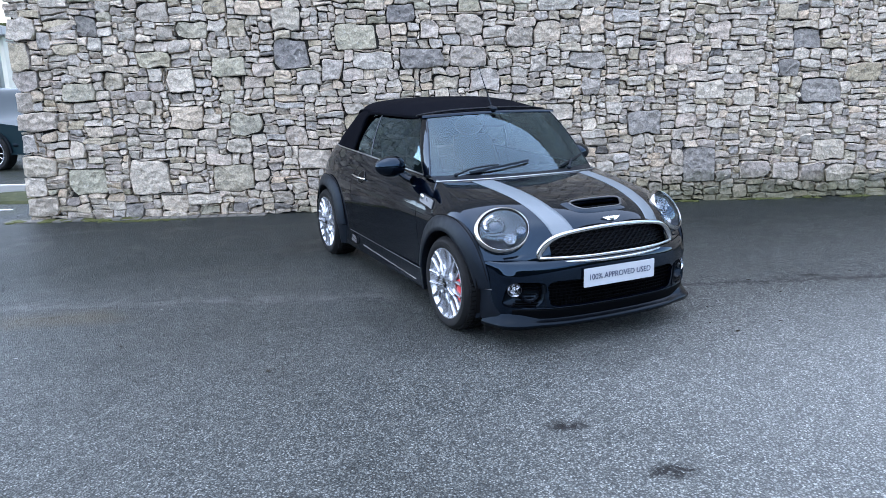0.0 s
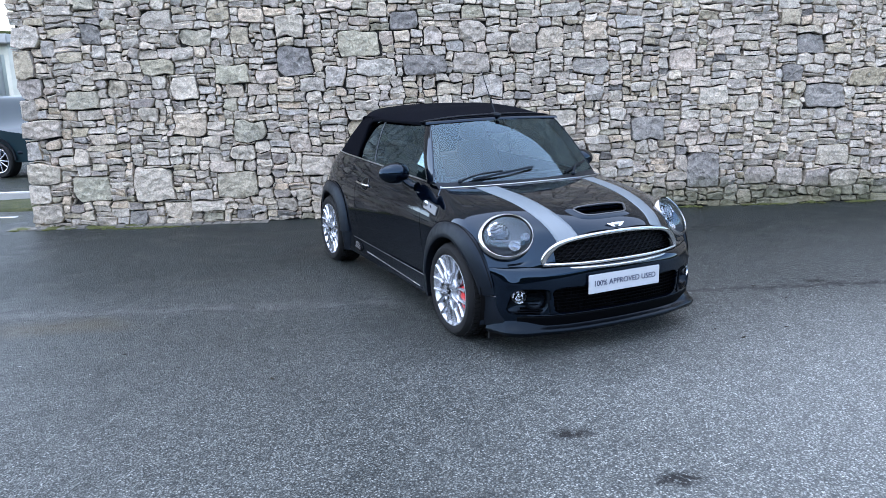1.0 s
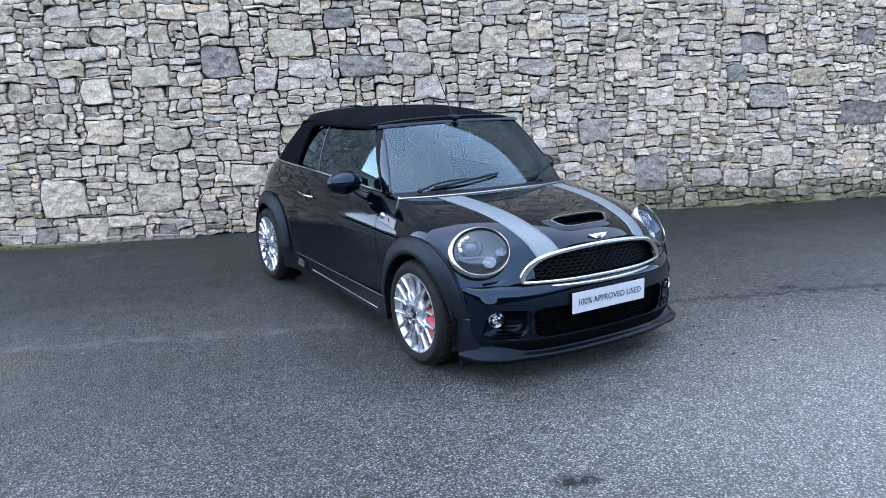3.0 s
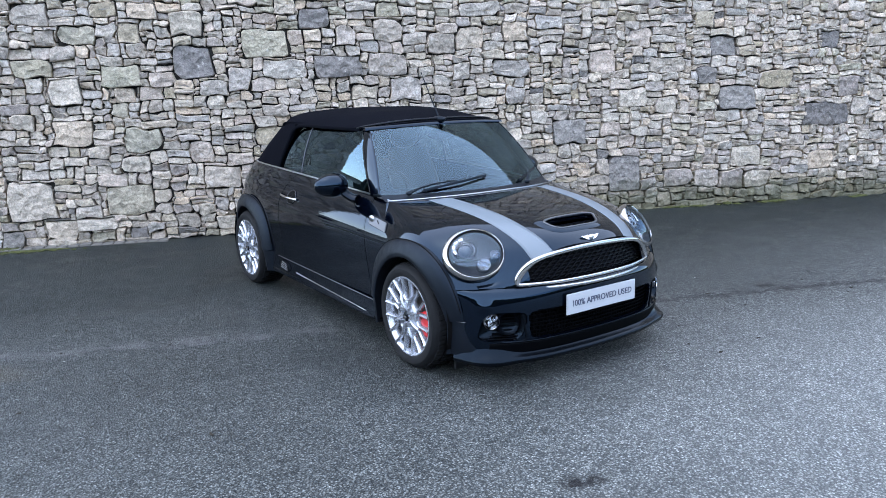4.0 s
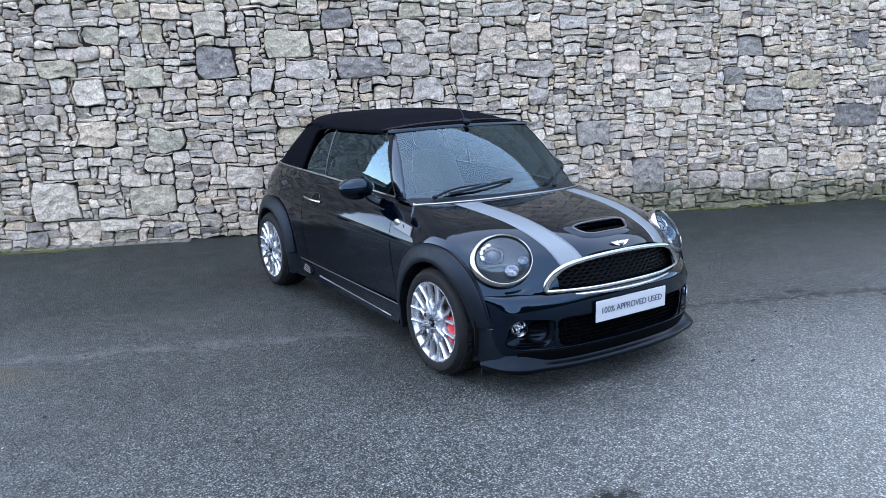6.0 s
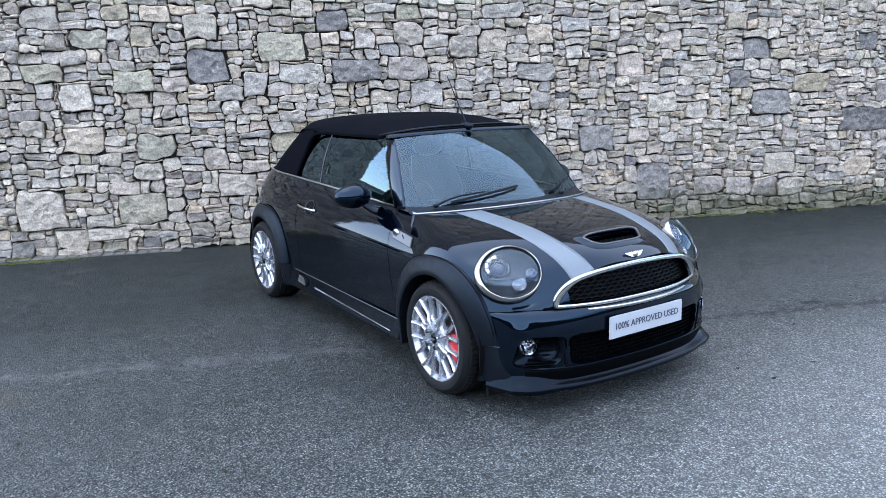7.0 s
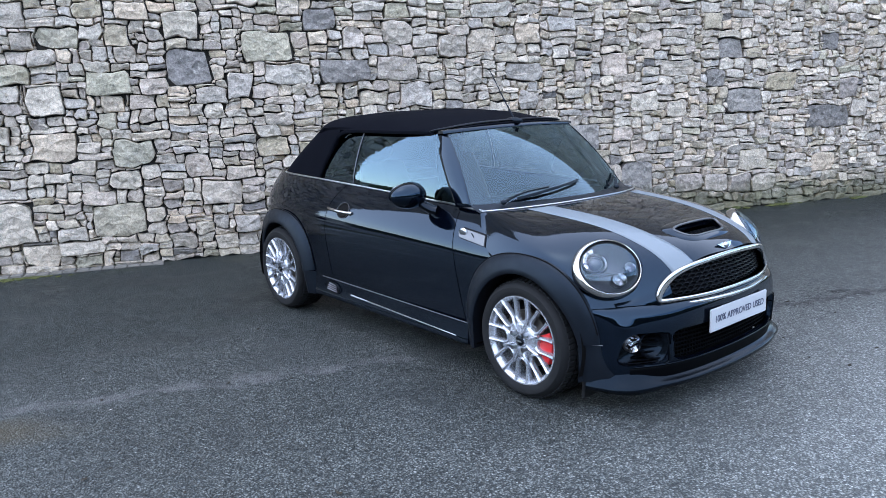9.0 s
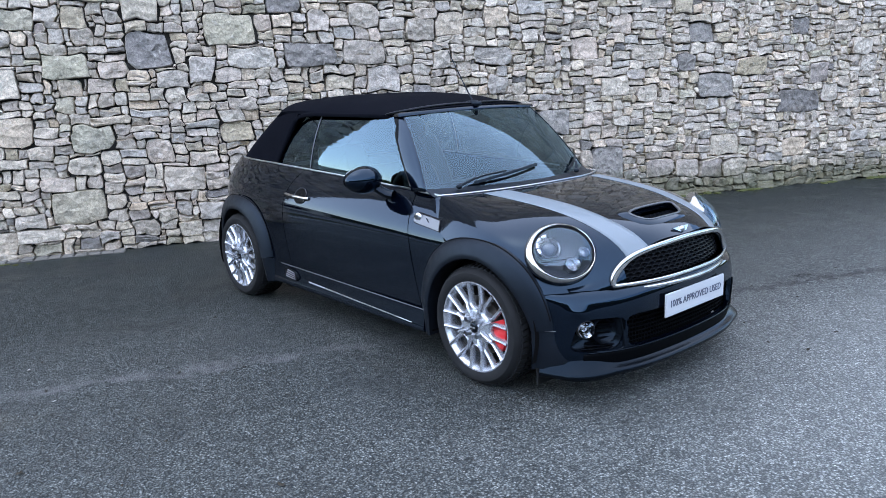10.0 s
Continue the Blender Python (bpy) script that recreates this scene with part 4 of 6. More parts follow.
for side in (-1, 1):
    rows = []
    for i in range(33):
        a = 2 * math.pi * i / 32
        c, q = math.cos(a), math.sin(a)
        cx, cz = math.copysign(abs(c) ** 0.5, c), math.copysign(abs(q) ** 0.5, q)
        row = []
        for r in (1.07, 1.0, 0.92, 0.80, 0.62, 0.40, 0.18, 0.0):
            z = 0.334 + 0.078 * r * cz
            y = 0.585 - 0.25 * (z - 0.335) + 0.103 * r * cx
            row.append((bumper_x(y, z) - 0.006 - 0.058 * max(0, 1 - r * r) ** 0.7, side * y, z))
        rows.append(row)
    panel("fog_lamp_pocket", grid(rows), SATIN_BLACK, bumper, 0.003, "smooth black fog lamp pocket", out=(1, 0, 0))
    for k in range(4):
        z, y0, y1 = 0.268 + 0.013 * k, 0.506 + 0.004 * k, (0.650, 0.640, 0.540, 0.528)[k]
        path = [(bumper_x(y0 + (y1 - y0) * q / 8, z) - 0.016 - 0.004 * k, side * (y0 + (y1 - y0) * q / 8), z) for q in range(9)]
        part("pocket_slat", sweep(path, oval(0.007, 0.002, 6)), GRILLE_BLACK, bumper, smooth=False)
    dish = part("brake_duct", lathe([(0.0, -0.030), (0.020, -0.027), (0.040, -0.016), (0.054, 0.000), (0.060, 0.010), (0.063, 0.004), (0.063, -0.03)], 40, "x"), SATIN_BLACK, bumper, "smooth round black dish beside the fog lamp")
    dish.matrix_basis = pose(1.812, side * 0.560, 0.350, 0, 0, side * 24)
    edge = [(bumper_x(y, z) + 0.002, side * y, z) for y, z in ((0.500, 0.402), (0.494, 0.37), (0.487, 0.33), (0.480, 0.29), (0.478, 0.266), (0.490, 0.255), (0.53, 0.252), (0.60, 0.256))]
    part("pocket_edge", sweep(edge, oval(0.0045, 0.0045, 8), up=(1, 0, 0)), SATIN_BLACK, bumper)
    fog = lathe([(0.0, 0.0), (0.012, -0.004), (0.030, 0.010), (0.040, 0.022), (0.048, 0.030), (0.050, 0.022), (0.050, -0.03), (0.0, -0.03)], 32, "x")
    fogm = part("fog_lamp", fog, LAMP_CHROME, bumper, "round clear fog lamp")
    fogm.matrix_basis = pose(1.752, side * 0.624, 0.364, 0, 0, side * 28) @ Matrix.Diagonal((1, 0.80, 0.80, 1))
    part("lens", lathe([(0.0, 0.036), (0.02, 0.034), (0.038, 0.028), (0.045, 0.022)], 32, "x"), FOG_LENS, fogm)
    bm = bmesh.new()
    ball(bm, (0.012, 0, 0), (0.012, 0.010, 0.010), 14, 8)
    part("bulb", bm, BRIGHT, fogm)
    part("bezel", lathe([(0.046, 0.020), (0.050, 0.028), (0.054, 0.020), (0.054, -0.02)], 32, "x"), SCOOP_RIM, fogm)

# satin corner pieces below the flares, running out into the splitter
for side in (-1, 1):
    rows = []
    for i in range(15):
        f = i / 14
        z = 0.356 - 0.190 * f
        grow = 0.022 * max(0, f - 0.3) ** 1.6
        row = [(1.560, side * 0.70, z), (1.568 + 0.010 * f, side * (0.780 + grow), z)]
        for k in range(7):
            g = k / 6
            x = 1.576 + 0.010 * f + (0.100 + 0.060 * f * f) * g
            y = bumper_y(max(x, 1.604), z) + 0.004 + 0.012 * (1 - g) ** 2 + grow * (1 - 0.5 * g)
            row.append((x, side * (y if g < 0.99 else y - 0.007), z))
        rows.append(row)
    corner = panel("arch_extension", grid(rows), PLASTIC, bumper, 0.004, "satin black lower corner", out=(0.3, side, 0))
    seam = [(p[0], p[1] + side * 0.002, 0.358) for p in rows[0][1:]]
    part("corner_seam", sweep(seam, oval(0.002, 0.002, 6)), SCOOP_RIM, corner)

# splitter along the bumper's foot
plan = net_at(BUMPER, np.linspace(0, 1, 90), [0.97])[:, 0]


def lip_section(f):
    a = abs(f - 0.5) * 2
    corner = 0.5 + 0.5 * math.cos(math.pi * min(1, abs(a - 0.60) / 0.20))
    reach = (0.040 + 0.022 * corner) * (1 - 0.45 * max(0, (a - 0.72) / 0.28))
    step = min(1, max(0, (a - 0.40) / 0.16))
    step = step * step * (3 - 2 * step)
    drop, top = 0.060 + 0.008 * step, 0.006 + 0.068 * step
    nose = -drop + 0.018 + 0.006 * corner
    flare = [(0.003 + (reach - 0.003) * (k / 7) ** 2.3, top + (nose + 0.012 - top) * k / 7) for k in range(8)]
    return [(-0.030, -drop), (reach * 0.75, -drop), (reach - 0.003, -drop + 0.004), (reach + 0.004, nose - 0.004), (reach + 0.005, nose + 0.004)] + flare[::-1] + [(-0.030, top)]


path = [Vector((p[0] - 0.006, p[1], 0.195)) for p in plan]
part("front_splitter", sweep(path, lip_section), SATIN_BLACK, car, "satin black chin splitter", sharp=60)

for side in (-1, 1):
    bm = bmesh.new()
    box(bm, (1.535, min(side * 0.60, side * 0.715), 0.055), (1.552, max(side * 0.60, side * 0.715), 0.14), 0.003)
    part("air_flap", bm, RUBBER, car, "small rubber air flap")

# number plate, a plain show plate
bm = bmesh.new()
box(bm, (1.936, -0.262, 0.366), (1.946, 0.262, 0.480), 0.003)
plate = part("show_plate", bm, PLATE, car, "white show plate reading 100% APPROVED USED")
txt_data = bpy.data.curves.new("lettering", "FONT")
txt_data.body, txt_data.size, txt_data.align_x, txt_data.align_y, txt_data.extrude = "100% APPROVED USED", 0.055, "CENTER", "CENTER", 0.0006
txt_data.offset = 0.0005
txt_ob = new("lettering_source", txt_data)
bpy.context.view_layer.update()
txt_me = bpy.data.meshes.new_from_object(txt_ob.evaluated_get(bpy.context.evaluated_depsgraph_get()))
wide = max(v.co.x for v in txt_me.vertices) - min(v.co.x for v in txt_me.vertices)
bpy.data.objects.remove(txt_ob)
letters = finish(new("lettering", txt_me), INK, False)
letters.parent = plate
letters.matrix_basis = Matrix.Translation((1.9472, 0, 0.424)) @ Matrix(((0, 0, 1, 0), (1, 0, 0, 0), (0, 1, 0, 0), (0, 0, 0, 1))) @ Matrix.Diagonal((0.452 / wide, 0.86, 1, 1))
bm = bmesh.new()
box(bm, (1.905, -0.20, 0.375), (1.937, 0.20, 0.47), 0.004)
part("plate_holder", bm, PLASTIC, car)

# grille: chrome surround, honeycomb, lower bar
FRAME = [(1.914, 0, 0.546), (1.898, 0.24, 0.546), (1.850, 0.41, 0.546), (1.828, 0.463, 0.546), (1.816, 0.487, 0.5475), (1.812, 0.4905, 0.561), (1.812, 0.482, 0.588), (1.822, 0.446, 0.632), (1.841, 0.376, 0.673), (1.862, 0.256, 0.695), (1.873, 0.12, 0.705), (1.876, 0, 0.708)]


def band(f):
    """The chrome surround's flat, rounded section: broad at the ends, slimmer along the foot."""
    g = min(f, 1 - f)
    a = 0.0100 + 0.0035 * min(1, max(0, (g - 0.16) / 0.08)) + 0.0075 * math.exp(-((g - 0.27) / 0.07) ** 2)
    return [(a * math.copysign(abs(math.cos(q)) ** 0.7, math.cos(q)), 0.011 * math.copysign(abs(math.sin(q)) ** 0.8, math.sin(q))) for q in np.linspace(0, 2 * math.pi, 17)[:-1]]


half = spline(FRAME, np.linspace(0, 1, 90))
loop = [Vector(p) for p in half] + [Vector((p[0], -p[1], p[2])) for p in half[-2:0:-1]]
part("grille_surround", sweep(loop, band, closed=True, up=(1, 0, 0.35)), CHROME, car, "thick chrome grille surround", sharp=60)
path = [Vector((1.940 - 0.62 * abs(y) ** 2.15 - 0.05 * abs(y) ** 6, y, 0.522)) for y in np.linspace(-0.525, 0.525, 60)]
part("grille_bar", sweep(path, [(-0.012, -0.009), (0.004, -0.010), (0.010, -0.007), (0.0125, -0.001), (0.011, 0.005), (0.006, 0.009), (-0.012, 0.009)]), CHROME, car, "chrome bar along the bumper top", sharp=60)


def grille_top(y):
    a = abs(y)
    return float(np.interp(a, [0, 0.10, 0.24, 0.37, 0.43, 0.472], [0.706, 0.704, 0.692, 0.668, 0.634, 0.575]))


def grille_x(y, z):
    return 1.905 - 0.5 * abs(y) ** 2.2 - 0.20 * (z - 0.556) - 0.022


bm = bmesh.new()
cw, ch, rim = 0.0440, 0.0185, 0.0042
row_i, z = 0, 0.560
while z < 0.72:
    for k in range(-13, 14):
        y = k * cw + (cw / 2 if row_i % 2 else 0)
        if z > grille_top(y) - 0.006 or abs(y) > 0.462:
            continue
        outer, inner = [], []
        for sy, sz in ((-0.5, 0), (-0.28, 0.5), (0.28, 0.5), (0.5, 0), (0.28, -0.5), (-0.28, -0.5)):
            oy, oz = y + sy * cw * 1.12, z + sz * ch * 1.06
            iy, iz = y + sy * (cw * 1.12 - 2 * rim), z + sz * (ch * 1.06 - 1.5 * rim)
            outer.append(bm.verts.new((grille_x(oy, oz), oy, oz)))
            inner.append((bm.verts.new((grille_x(iy, iz) + 0.001, iy, iz)), bm.verts.new((grille_x(iy, iz) - 0.014, iy, iz))))
        for q in range(6):
            w = (q + 1) % 6
            bm.faces.new((outer[q], outer[w], inner[w][0], inner[q][0]))
            bm.faces.new((inner[q][0], inner[w][0], inner[w][1], inner[q][1]))
    row_i += 1
    z += ch
part("grille_honeycomb", bm, GRILLE_BLACK, car, "black honeycomb grille", smooth=False)
bm = bmesh.new()
rows = [[(grille_x(y, 0.55) - 0.05, y, 0.535), (grille_x(y, grille_top(y)) - 0.05, y, grille_top(y) + 0.005)] for y in np.linspace(-0.472, 0.472, 40)]
grid(rows, bm=bm)
part("grille_backing", bm, VOID, car)

# headlamps
for side in (-1, 1):
    lamp = part("headlight", lathe([(0.0, -0.095), (0.06, -0.085), (0.11, -0.05), (0.139, -0.008), (0.141, 0.010)], 48, "z"), LAMP_DARK, car, "round xenon headlight with chrome ring")
    lamp.matrix_basis = lamp_frame(side) @ Matrix.Diagonal((1.06, 0.94, 1, 1))
    profile = [(0.140, -0.012), (0.140, 0.008), (0.142, 0.0135), (0.145, 0.0148), (0.150, 0.012), (0.155, 0.006), (0.159, -0.002), (0.161, -0.012), (0.160, -0.034), (0.150, -0.04), (0.140, -0.012)]
    bm = lathe(profile, 72, "z")
    for v in bm.verts:
        v.co.x += side * 0.007 * (math.hypot(v.co.x, v.co.y) - 0.140) / 0.027
    part("headlight_ring", bm, CHROME, lamp, "chrome bezel")
    part("ring_seal", lathe([(0.1335, 0.002), (0.135, 0.008), (0.1385, 0.009), (0.1385, -0.002)], 64, "z"), GRILLE_BLACK, lamp)
    dome = [(r, 0.006 + 0.046 * (1 - (r / 0.137) ** 2) ** 0.8) for r in (0.0, 0.025, 0.05, 0.07, 0.09, 0.105, 0.118, 0.127, 0.133, 0.137)]
    part("lens", lathe(dome, 56, "z"), LENS, lamp)
    px = side * 0.045
    pm = Matrix.Translation((px, 0.042, -0.030))
    bm = lathe([(0.0, 0.020), (0.014, 0.018), (0.027, 0.011), (0.035, 0.000), (0.038, -0.010)], 36, "z")
    bmesh.ops.transform(bm, matrix=pm, verts=bm.verts)
    part("projector", bm, PROJECTOR, lamp, "clear projector lens")
    bm = lathe([(0.039, -0.008), (0.043, 0.002), (0.050, 0.006), (0.057, 0.000), (0.060, -0.012), (0.060, -0.05)], 40, "z")
    bmesh.ops.transform(bm, matrix=pm, verts=bm.verts)
    part("projector_bezel", bm, REFLECTOR, lamp, "chrome ring round the projector")
    # bright crescent of light chambers beside the projector
    for k in range(4):
        a0 = radians(100 + 30 * k)
        path = [(px - side * 0.058 * math.cos(a0 + 0.40 * q / 5), 0.042 + 0.058 * math.sin(a0 + 0.40 * q / 5), -0.012) for q in range(6)]
        part("light_chamber", sweep(path, oval(0.011, 0.006, 8)), BRIGHT, lamp, "bright crescent light chamber")
    for name, cx, cy, r, z in (("reflector_bowl", -side * 0.040, -0.062, 0.036, -0.020), ("indicator_bowl", -side * 0.100, -0.004, 0.028, -0.016)):
        bm = lathe([(0.0, -0.022), (r * 0.45, -0.018), (r * 0.8, 0.0), (r * 0.95, 0.012), (r, 0.008), (r, -0.03)], 28, "z")
        ball(bm, (0, 0, -0.006), (r * 0.36, r * 0.36, 0.014), 14, 8)
        bmesh.ops.transform(bm, matrix=Matrix.Translation((cx, cy, z)), verts=bm.verts)
        part(name, bm, LAMP_CHROME, lamp)
    bm = bmesh.new()
    box(bm, (-0.105, -0.022, -0.05), (0.105, -0.012, -0.026), 0.004)
    part("lamp_divider", bm, LAMP_DARK, lamp)

# body sides: plan line from the front wing round to the tail, and the drop of the flank
PLAN_X = [(1.05, 0.786), (0.70, 0.779), (0.30, 0.781), (-0.10, 0.785), (-0.50, 0.789), (-0.90, 0.792), (-1.25, 0.782), (-1.50, 0.738), (-1.68, 0.658), (-1.775, 0.53), (-1.815, 0.30), (-1.825, 0.0)]
PLAN = np.array(PLAN_X)


def belt(x):
    return float(np.interp(x, [-1.85, -1.5, -0.9, -0.42, 0.2, 0.57, 0.82, 1.1], [0.99, 0.988, 0.972, 0.952, 0.926, 0.907, 0.890, 0.885]))


def inset(v):
    """How far the flank lies in from its widest line, v from the sill (0) to the belt (1)."""
    return float(np.interp(v, [0, 0.10, 0.25, 0.42, 0.56, 0.68, 0.78, 0.86, 0.93, 0.98, 1.0], [0.010, 0.003, 0.0, 0.000, 0.003, 0.013, 0.035, 0.065, 0.098, 0.126, 0.140]))


VS = np.linspace(0, 1, 41)
INS = spline(np.array([inset(v) for v in np.linspace(0, 1, 13)])[:, None], VS)[:, 0]
SILL = 0.292


def flank(s, k, side):
    """A point of the body side: s along the plan line (0 front to 1 tail), k the level."""
    p = spline(PLAN, [s, min(1, s + 1e-3), max(0, s - 1e-3)])
    d = p[1] - p[2]
    inward = np.array((d[1], -d[0])) / np.hypot(*d)
    if inward @ (np.array((-0.3, 0)) - p[0]) < 0:
        inward = -inward
    q = p[0] + inward * INS[k]
    return (q[0], side * q[1], SILL + (belt(p[0, 0]) - SILL) * VS[k])


S_TAB = np.linspace(0, 1, 400)
X_TAB = spline(PLAN, S_TAB)[:, 0]


def s_of(x):
    return float(np.interp(-x, -X_TAB, S_TAB))


def flank_panel(name, front_x, back_x, side, n=40, k0=0, k1=40, keep=None, mat=None):
    rows = []
    for i in range(n + 1):
        row = []
        for k in range(k0, k1 + 1):
            a, b = s_of(front_x(VS[k])), s_of(back_x(VS[k]))
            row.append(flank(a + (b - a) * i / n, k, side))
        rows.append(row)
    return panel(name, grid(rows, keep), mat or PAINT, car, 0.012, out=(0, side, 0.1))


def door_front(v):
    return 0.612 + 0.16 * (1 - v) ** 0.9


def door_back(v):
    return -0.56 - 0.075 * math.sin(math.pi * min(1, max(0, v * 0.95 + 0.02)) ** 1.4) + 0.05 * v ** 6


def wing_back(v):
    z = SILL + (0.89 - SILL) * v
    if z > 0.69:
        return 0.79 + (0.886 - z) * 0.96
    return AXLE - math.sqrt(max(0.02, 0.40 ** 2 - (z - HUB_Z) ** 2))


for side in (-1, 1):
    flank_panel("front_wing", lambda v: wing_back(v) - 0.003, lambda v: door_front(v) + 0.003, side, 14)
    flank_panel("door", lambda v: door_front(v) - 0.003, lambda v: door_back(v) + 0.003, side, 60)
    flank_panel("rear_quarter", lambda v: door_back(v) - 0.003, lambda v: -1.8249, side, 90, keep=lambda p: math.hypot(p[0] + AXLE, p[2] - HUB_Z) > 0.385)

# rear deck lid under the folded edge of the roof
bm = bmesh.new()
rows = []
for i in range(31):
    s = s_of(-1.35) + (1 - s_of(-1.35)) * i / 30
    a, b = Vector(flank(s, 40, 1)), Vector(flank(s, 40, -1))
    rows.append([a.lerp(b, j / 10) + Vector((0, 0, 0.012 * math.sin(math.pi * j / 10))) for j in range(11)])
panel("rear_deck", grid(rows, bm=bm), PAINT, car, 0.01, out=(0, 0, 1))

# sills with vents and bright strips
for side in (-1, 1):
    rows = []
    for i in range(50):
        x = 0.80 - 1.60 * i / 49
        top = 0.296 + 0.030 * (i / 49)
        base = 0.165 + 0.014 * (i / 49)
        prof = [(0.780, top - 0.002), (0.785, top - 0.006), (0.787, top - 0.030), (0.7865, top - 0.060), (0.791, base + 0.034), (0.795, base + 0.024), (0.791, base + 0.008), (0.770, base), (0.70, base + 0.004)]
        rows.append([(x, side * y, z) for y, z in prof])
    sill = panel("side_sill", grid(rows), PAINT, car, 0.02, out=(0, side, 0))
    path = [(0.70 - 1.05 * i / 30, side * 0.7925, 0.205 + 0.043 * (i / 30)) for i in range(31)]
    part("sill_strip", sweep(path, lambda f: oval(0.003, 0.0030 + 0.0030 * f, 8)), SATIN, sill, "thin bright sill strip")
    path = [(0.80 - 1.50 * i / 30, side * 0.7845, 0.2945 + 0.0285 * (i / 30)) for i in range(31)]
    part("sill_seam", sweep(path, oval(0.0022, 0.0026, 6)), SCOOP_RIM, sill)
    bm = bmesh.new()
    loop = [Vector((-0.570 + 0.085 * math.copysign(abs(math.cos(a)) ** 0.8, math.cos(a)), side * 0.797, 0.264 + 0.036 * math.sin(a) - 0.10 * (0.075 * math.cos(a)))) for a in np.linspace(0, 2 * math.pi, 33)[:-1]]
    sweep(loop, oval(0.005, 0.004, 8), closed=True, up=(0, 1, 0), bm=bm)
    part("vent_ring", bm, BLACK, sill, "oval vent rim")
    bm = bmesh.new()
    for k in range(4):
        z = 0.242 + 0.014 * k
        sweep([(-0.635 + 0.01 * k, side * 0.794, z + 0.006), (-0.52, side * 0.794, z - 0.004)], oval(0.005, 0.003, 6), bm=bm)
    part("vent_slat", bm, SATIN, sill)
    bm = bmesh.new()
    ball(bm, (-0.570, side * 0.784, 0.264), (0.082, 0.012, 0.035), 20, 8)
    part("vent_cavity", bm, VOID, sill)

# wheel-arch flares
for ax, lo, hi in ((AXLE, 8, 174), (-AXLE, 6, 174)):
    for side in (-1, 1):
        rows = []
        for i in range(61):
            a = radians(lo + (hi - lo) * i / 60)
            wide_r = 0.436 + 0.022 * math.sin(2 * a) ** 2
            row = []
            for r, y in ((wide_r, 0.775), (wide_r, 0.797), (wide_r - 0.010, 0.809), (wide_r - 0.035, 0.824), (0.372, 0.838), (0.352, 0.842), (0.343, 0.837), (0.340, 0.820), (0.345, 0.72)):
                tuck = 0.048 * min(1, max(0, (radians(62) - a) / radians(54))) ** 1.5 if ax > 0 else 0.062 * min(1, max(0, (a - radians(85)) / radians(80))) ** 1.2
                row.append((ax + r * math.cos(a), side * (y - tuck), HUB_Z + r * math.sin(a)))
            rows.append(row)
        panel("wheel_arch_flare", grid(rows), PLASTIC, car, 0.004, "satin black plastic wheel-arch flare", out=(0, side, 0))
        gap_line = []
        for i in range(49):
            a = radians(lo + 6 + (hi - lo - 8) * i / 48)
            tuck = 0.048 * min(1, max(0, (radians(62) - a) / radians(54))) ** 1.5 if ax > 0 else 0.062 * min(1, max(0, (a - radians(85)) / radians(80))) ** 1.2
            r = 0.437 + 0.022 * math.sin(2 * a) ** 2
            gap_line.append((ax + r * math.cos(a), side * (0.795 - tuck), HUB_Z + r * math.sin(a)))
        part("flare_gap", sweep(gap_line, oval(0.004, 0.0025, 6), up=(0, 1, 0)), VOID, car)
        # short pieces below the flare, between arch and sill or bumper
        for end, sgn in (((hi, -1),) if ax > 0 else ((lo, 1),)):
            a = radians(end)
            rows = []
            for i in range(9):
                z = HUB_Z + 0.40 * math.sin(a) - 0.004 - 0.165 * i / 8
                xin = ax + sgn * (0.345 + 0.012 * (i / 8))
                xout = ax + sgn * (0.436 - 0.02 * (i / 8))
                rows.append([(xin, side * 0.72, z), (xin, side * (0.832 - 0.018 * i / 8), z), (xin + sgn * 0.02, side * (0.836 - 0.02 * i / 8), z), (xout - sgn * 0.02, side * (0.808 - 0.01 * i / 8), z), (xout, side * 0.79, z), (xout + sgn * 0.04, side * 0.765, z)])
            panel("arch_extension", grid(rows), PLASTIC, car, 0.004, out=(0, side, 0))
        # liner
        bm = lathe([(0.375, 0.0), (0.375, 0.34), (0.10, 0.345)], 40, "y", arc=(-20, 200))
        bmesh.ops.transform(bm, matrix=Matrix.Translation((ax, (-0.80 if side < 0 else 0.455), HUB_Z + 0.02)), verts=bm.verts)
        part("arch_liner", bm, VOID, car)

# underside
bm = bmesh.new()
box(bm, (-1.62, -0.44, 0.17), (1.80, 0.44, 0.50), 0.03)
box(bm, (-0.78, -0.735, 0.17), (0.80, 0.735, 0.40), 0.02)
part("underbody", bm, VOID, car)
bm = bmesh.new()
box(bm, (0.87, -0.60, 0.45), (1.55, 0.60, 0.62), 0.03)
part("engine_cover", bm, VOID, car)

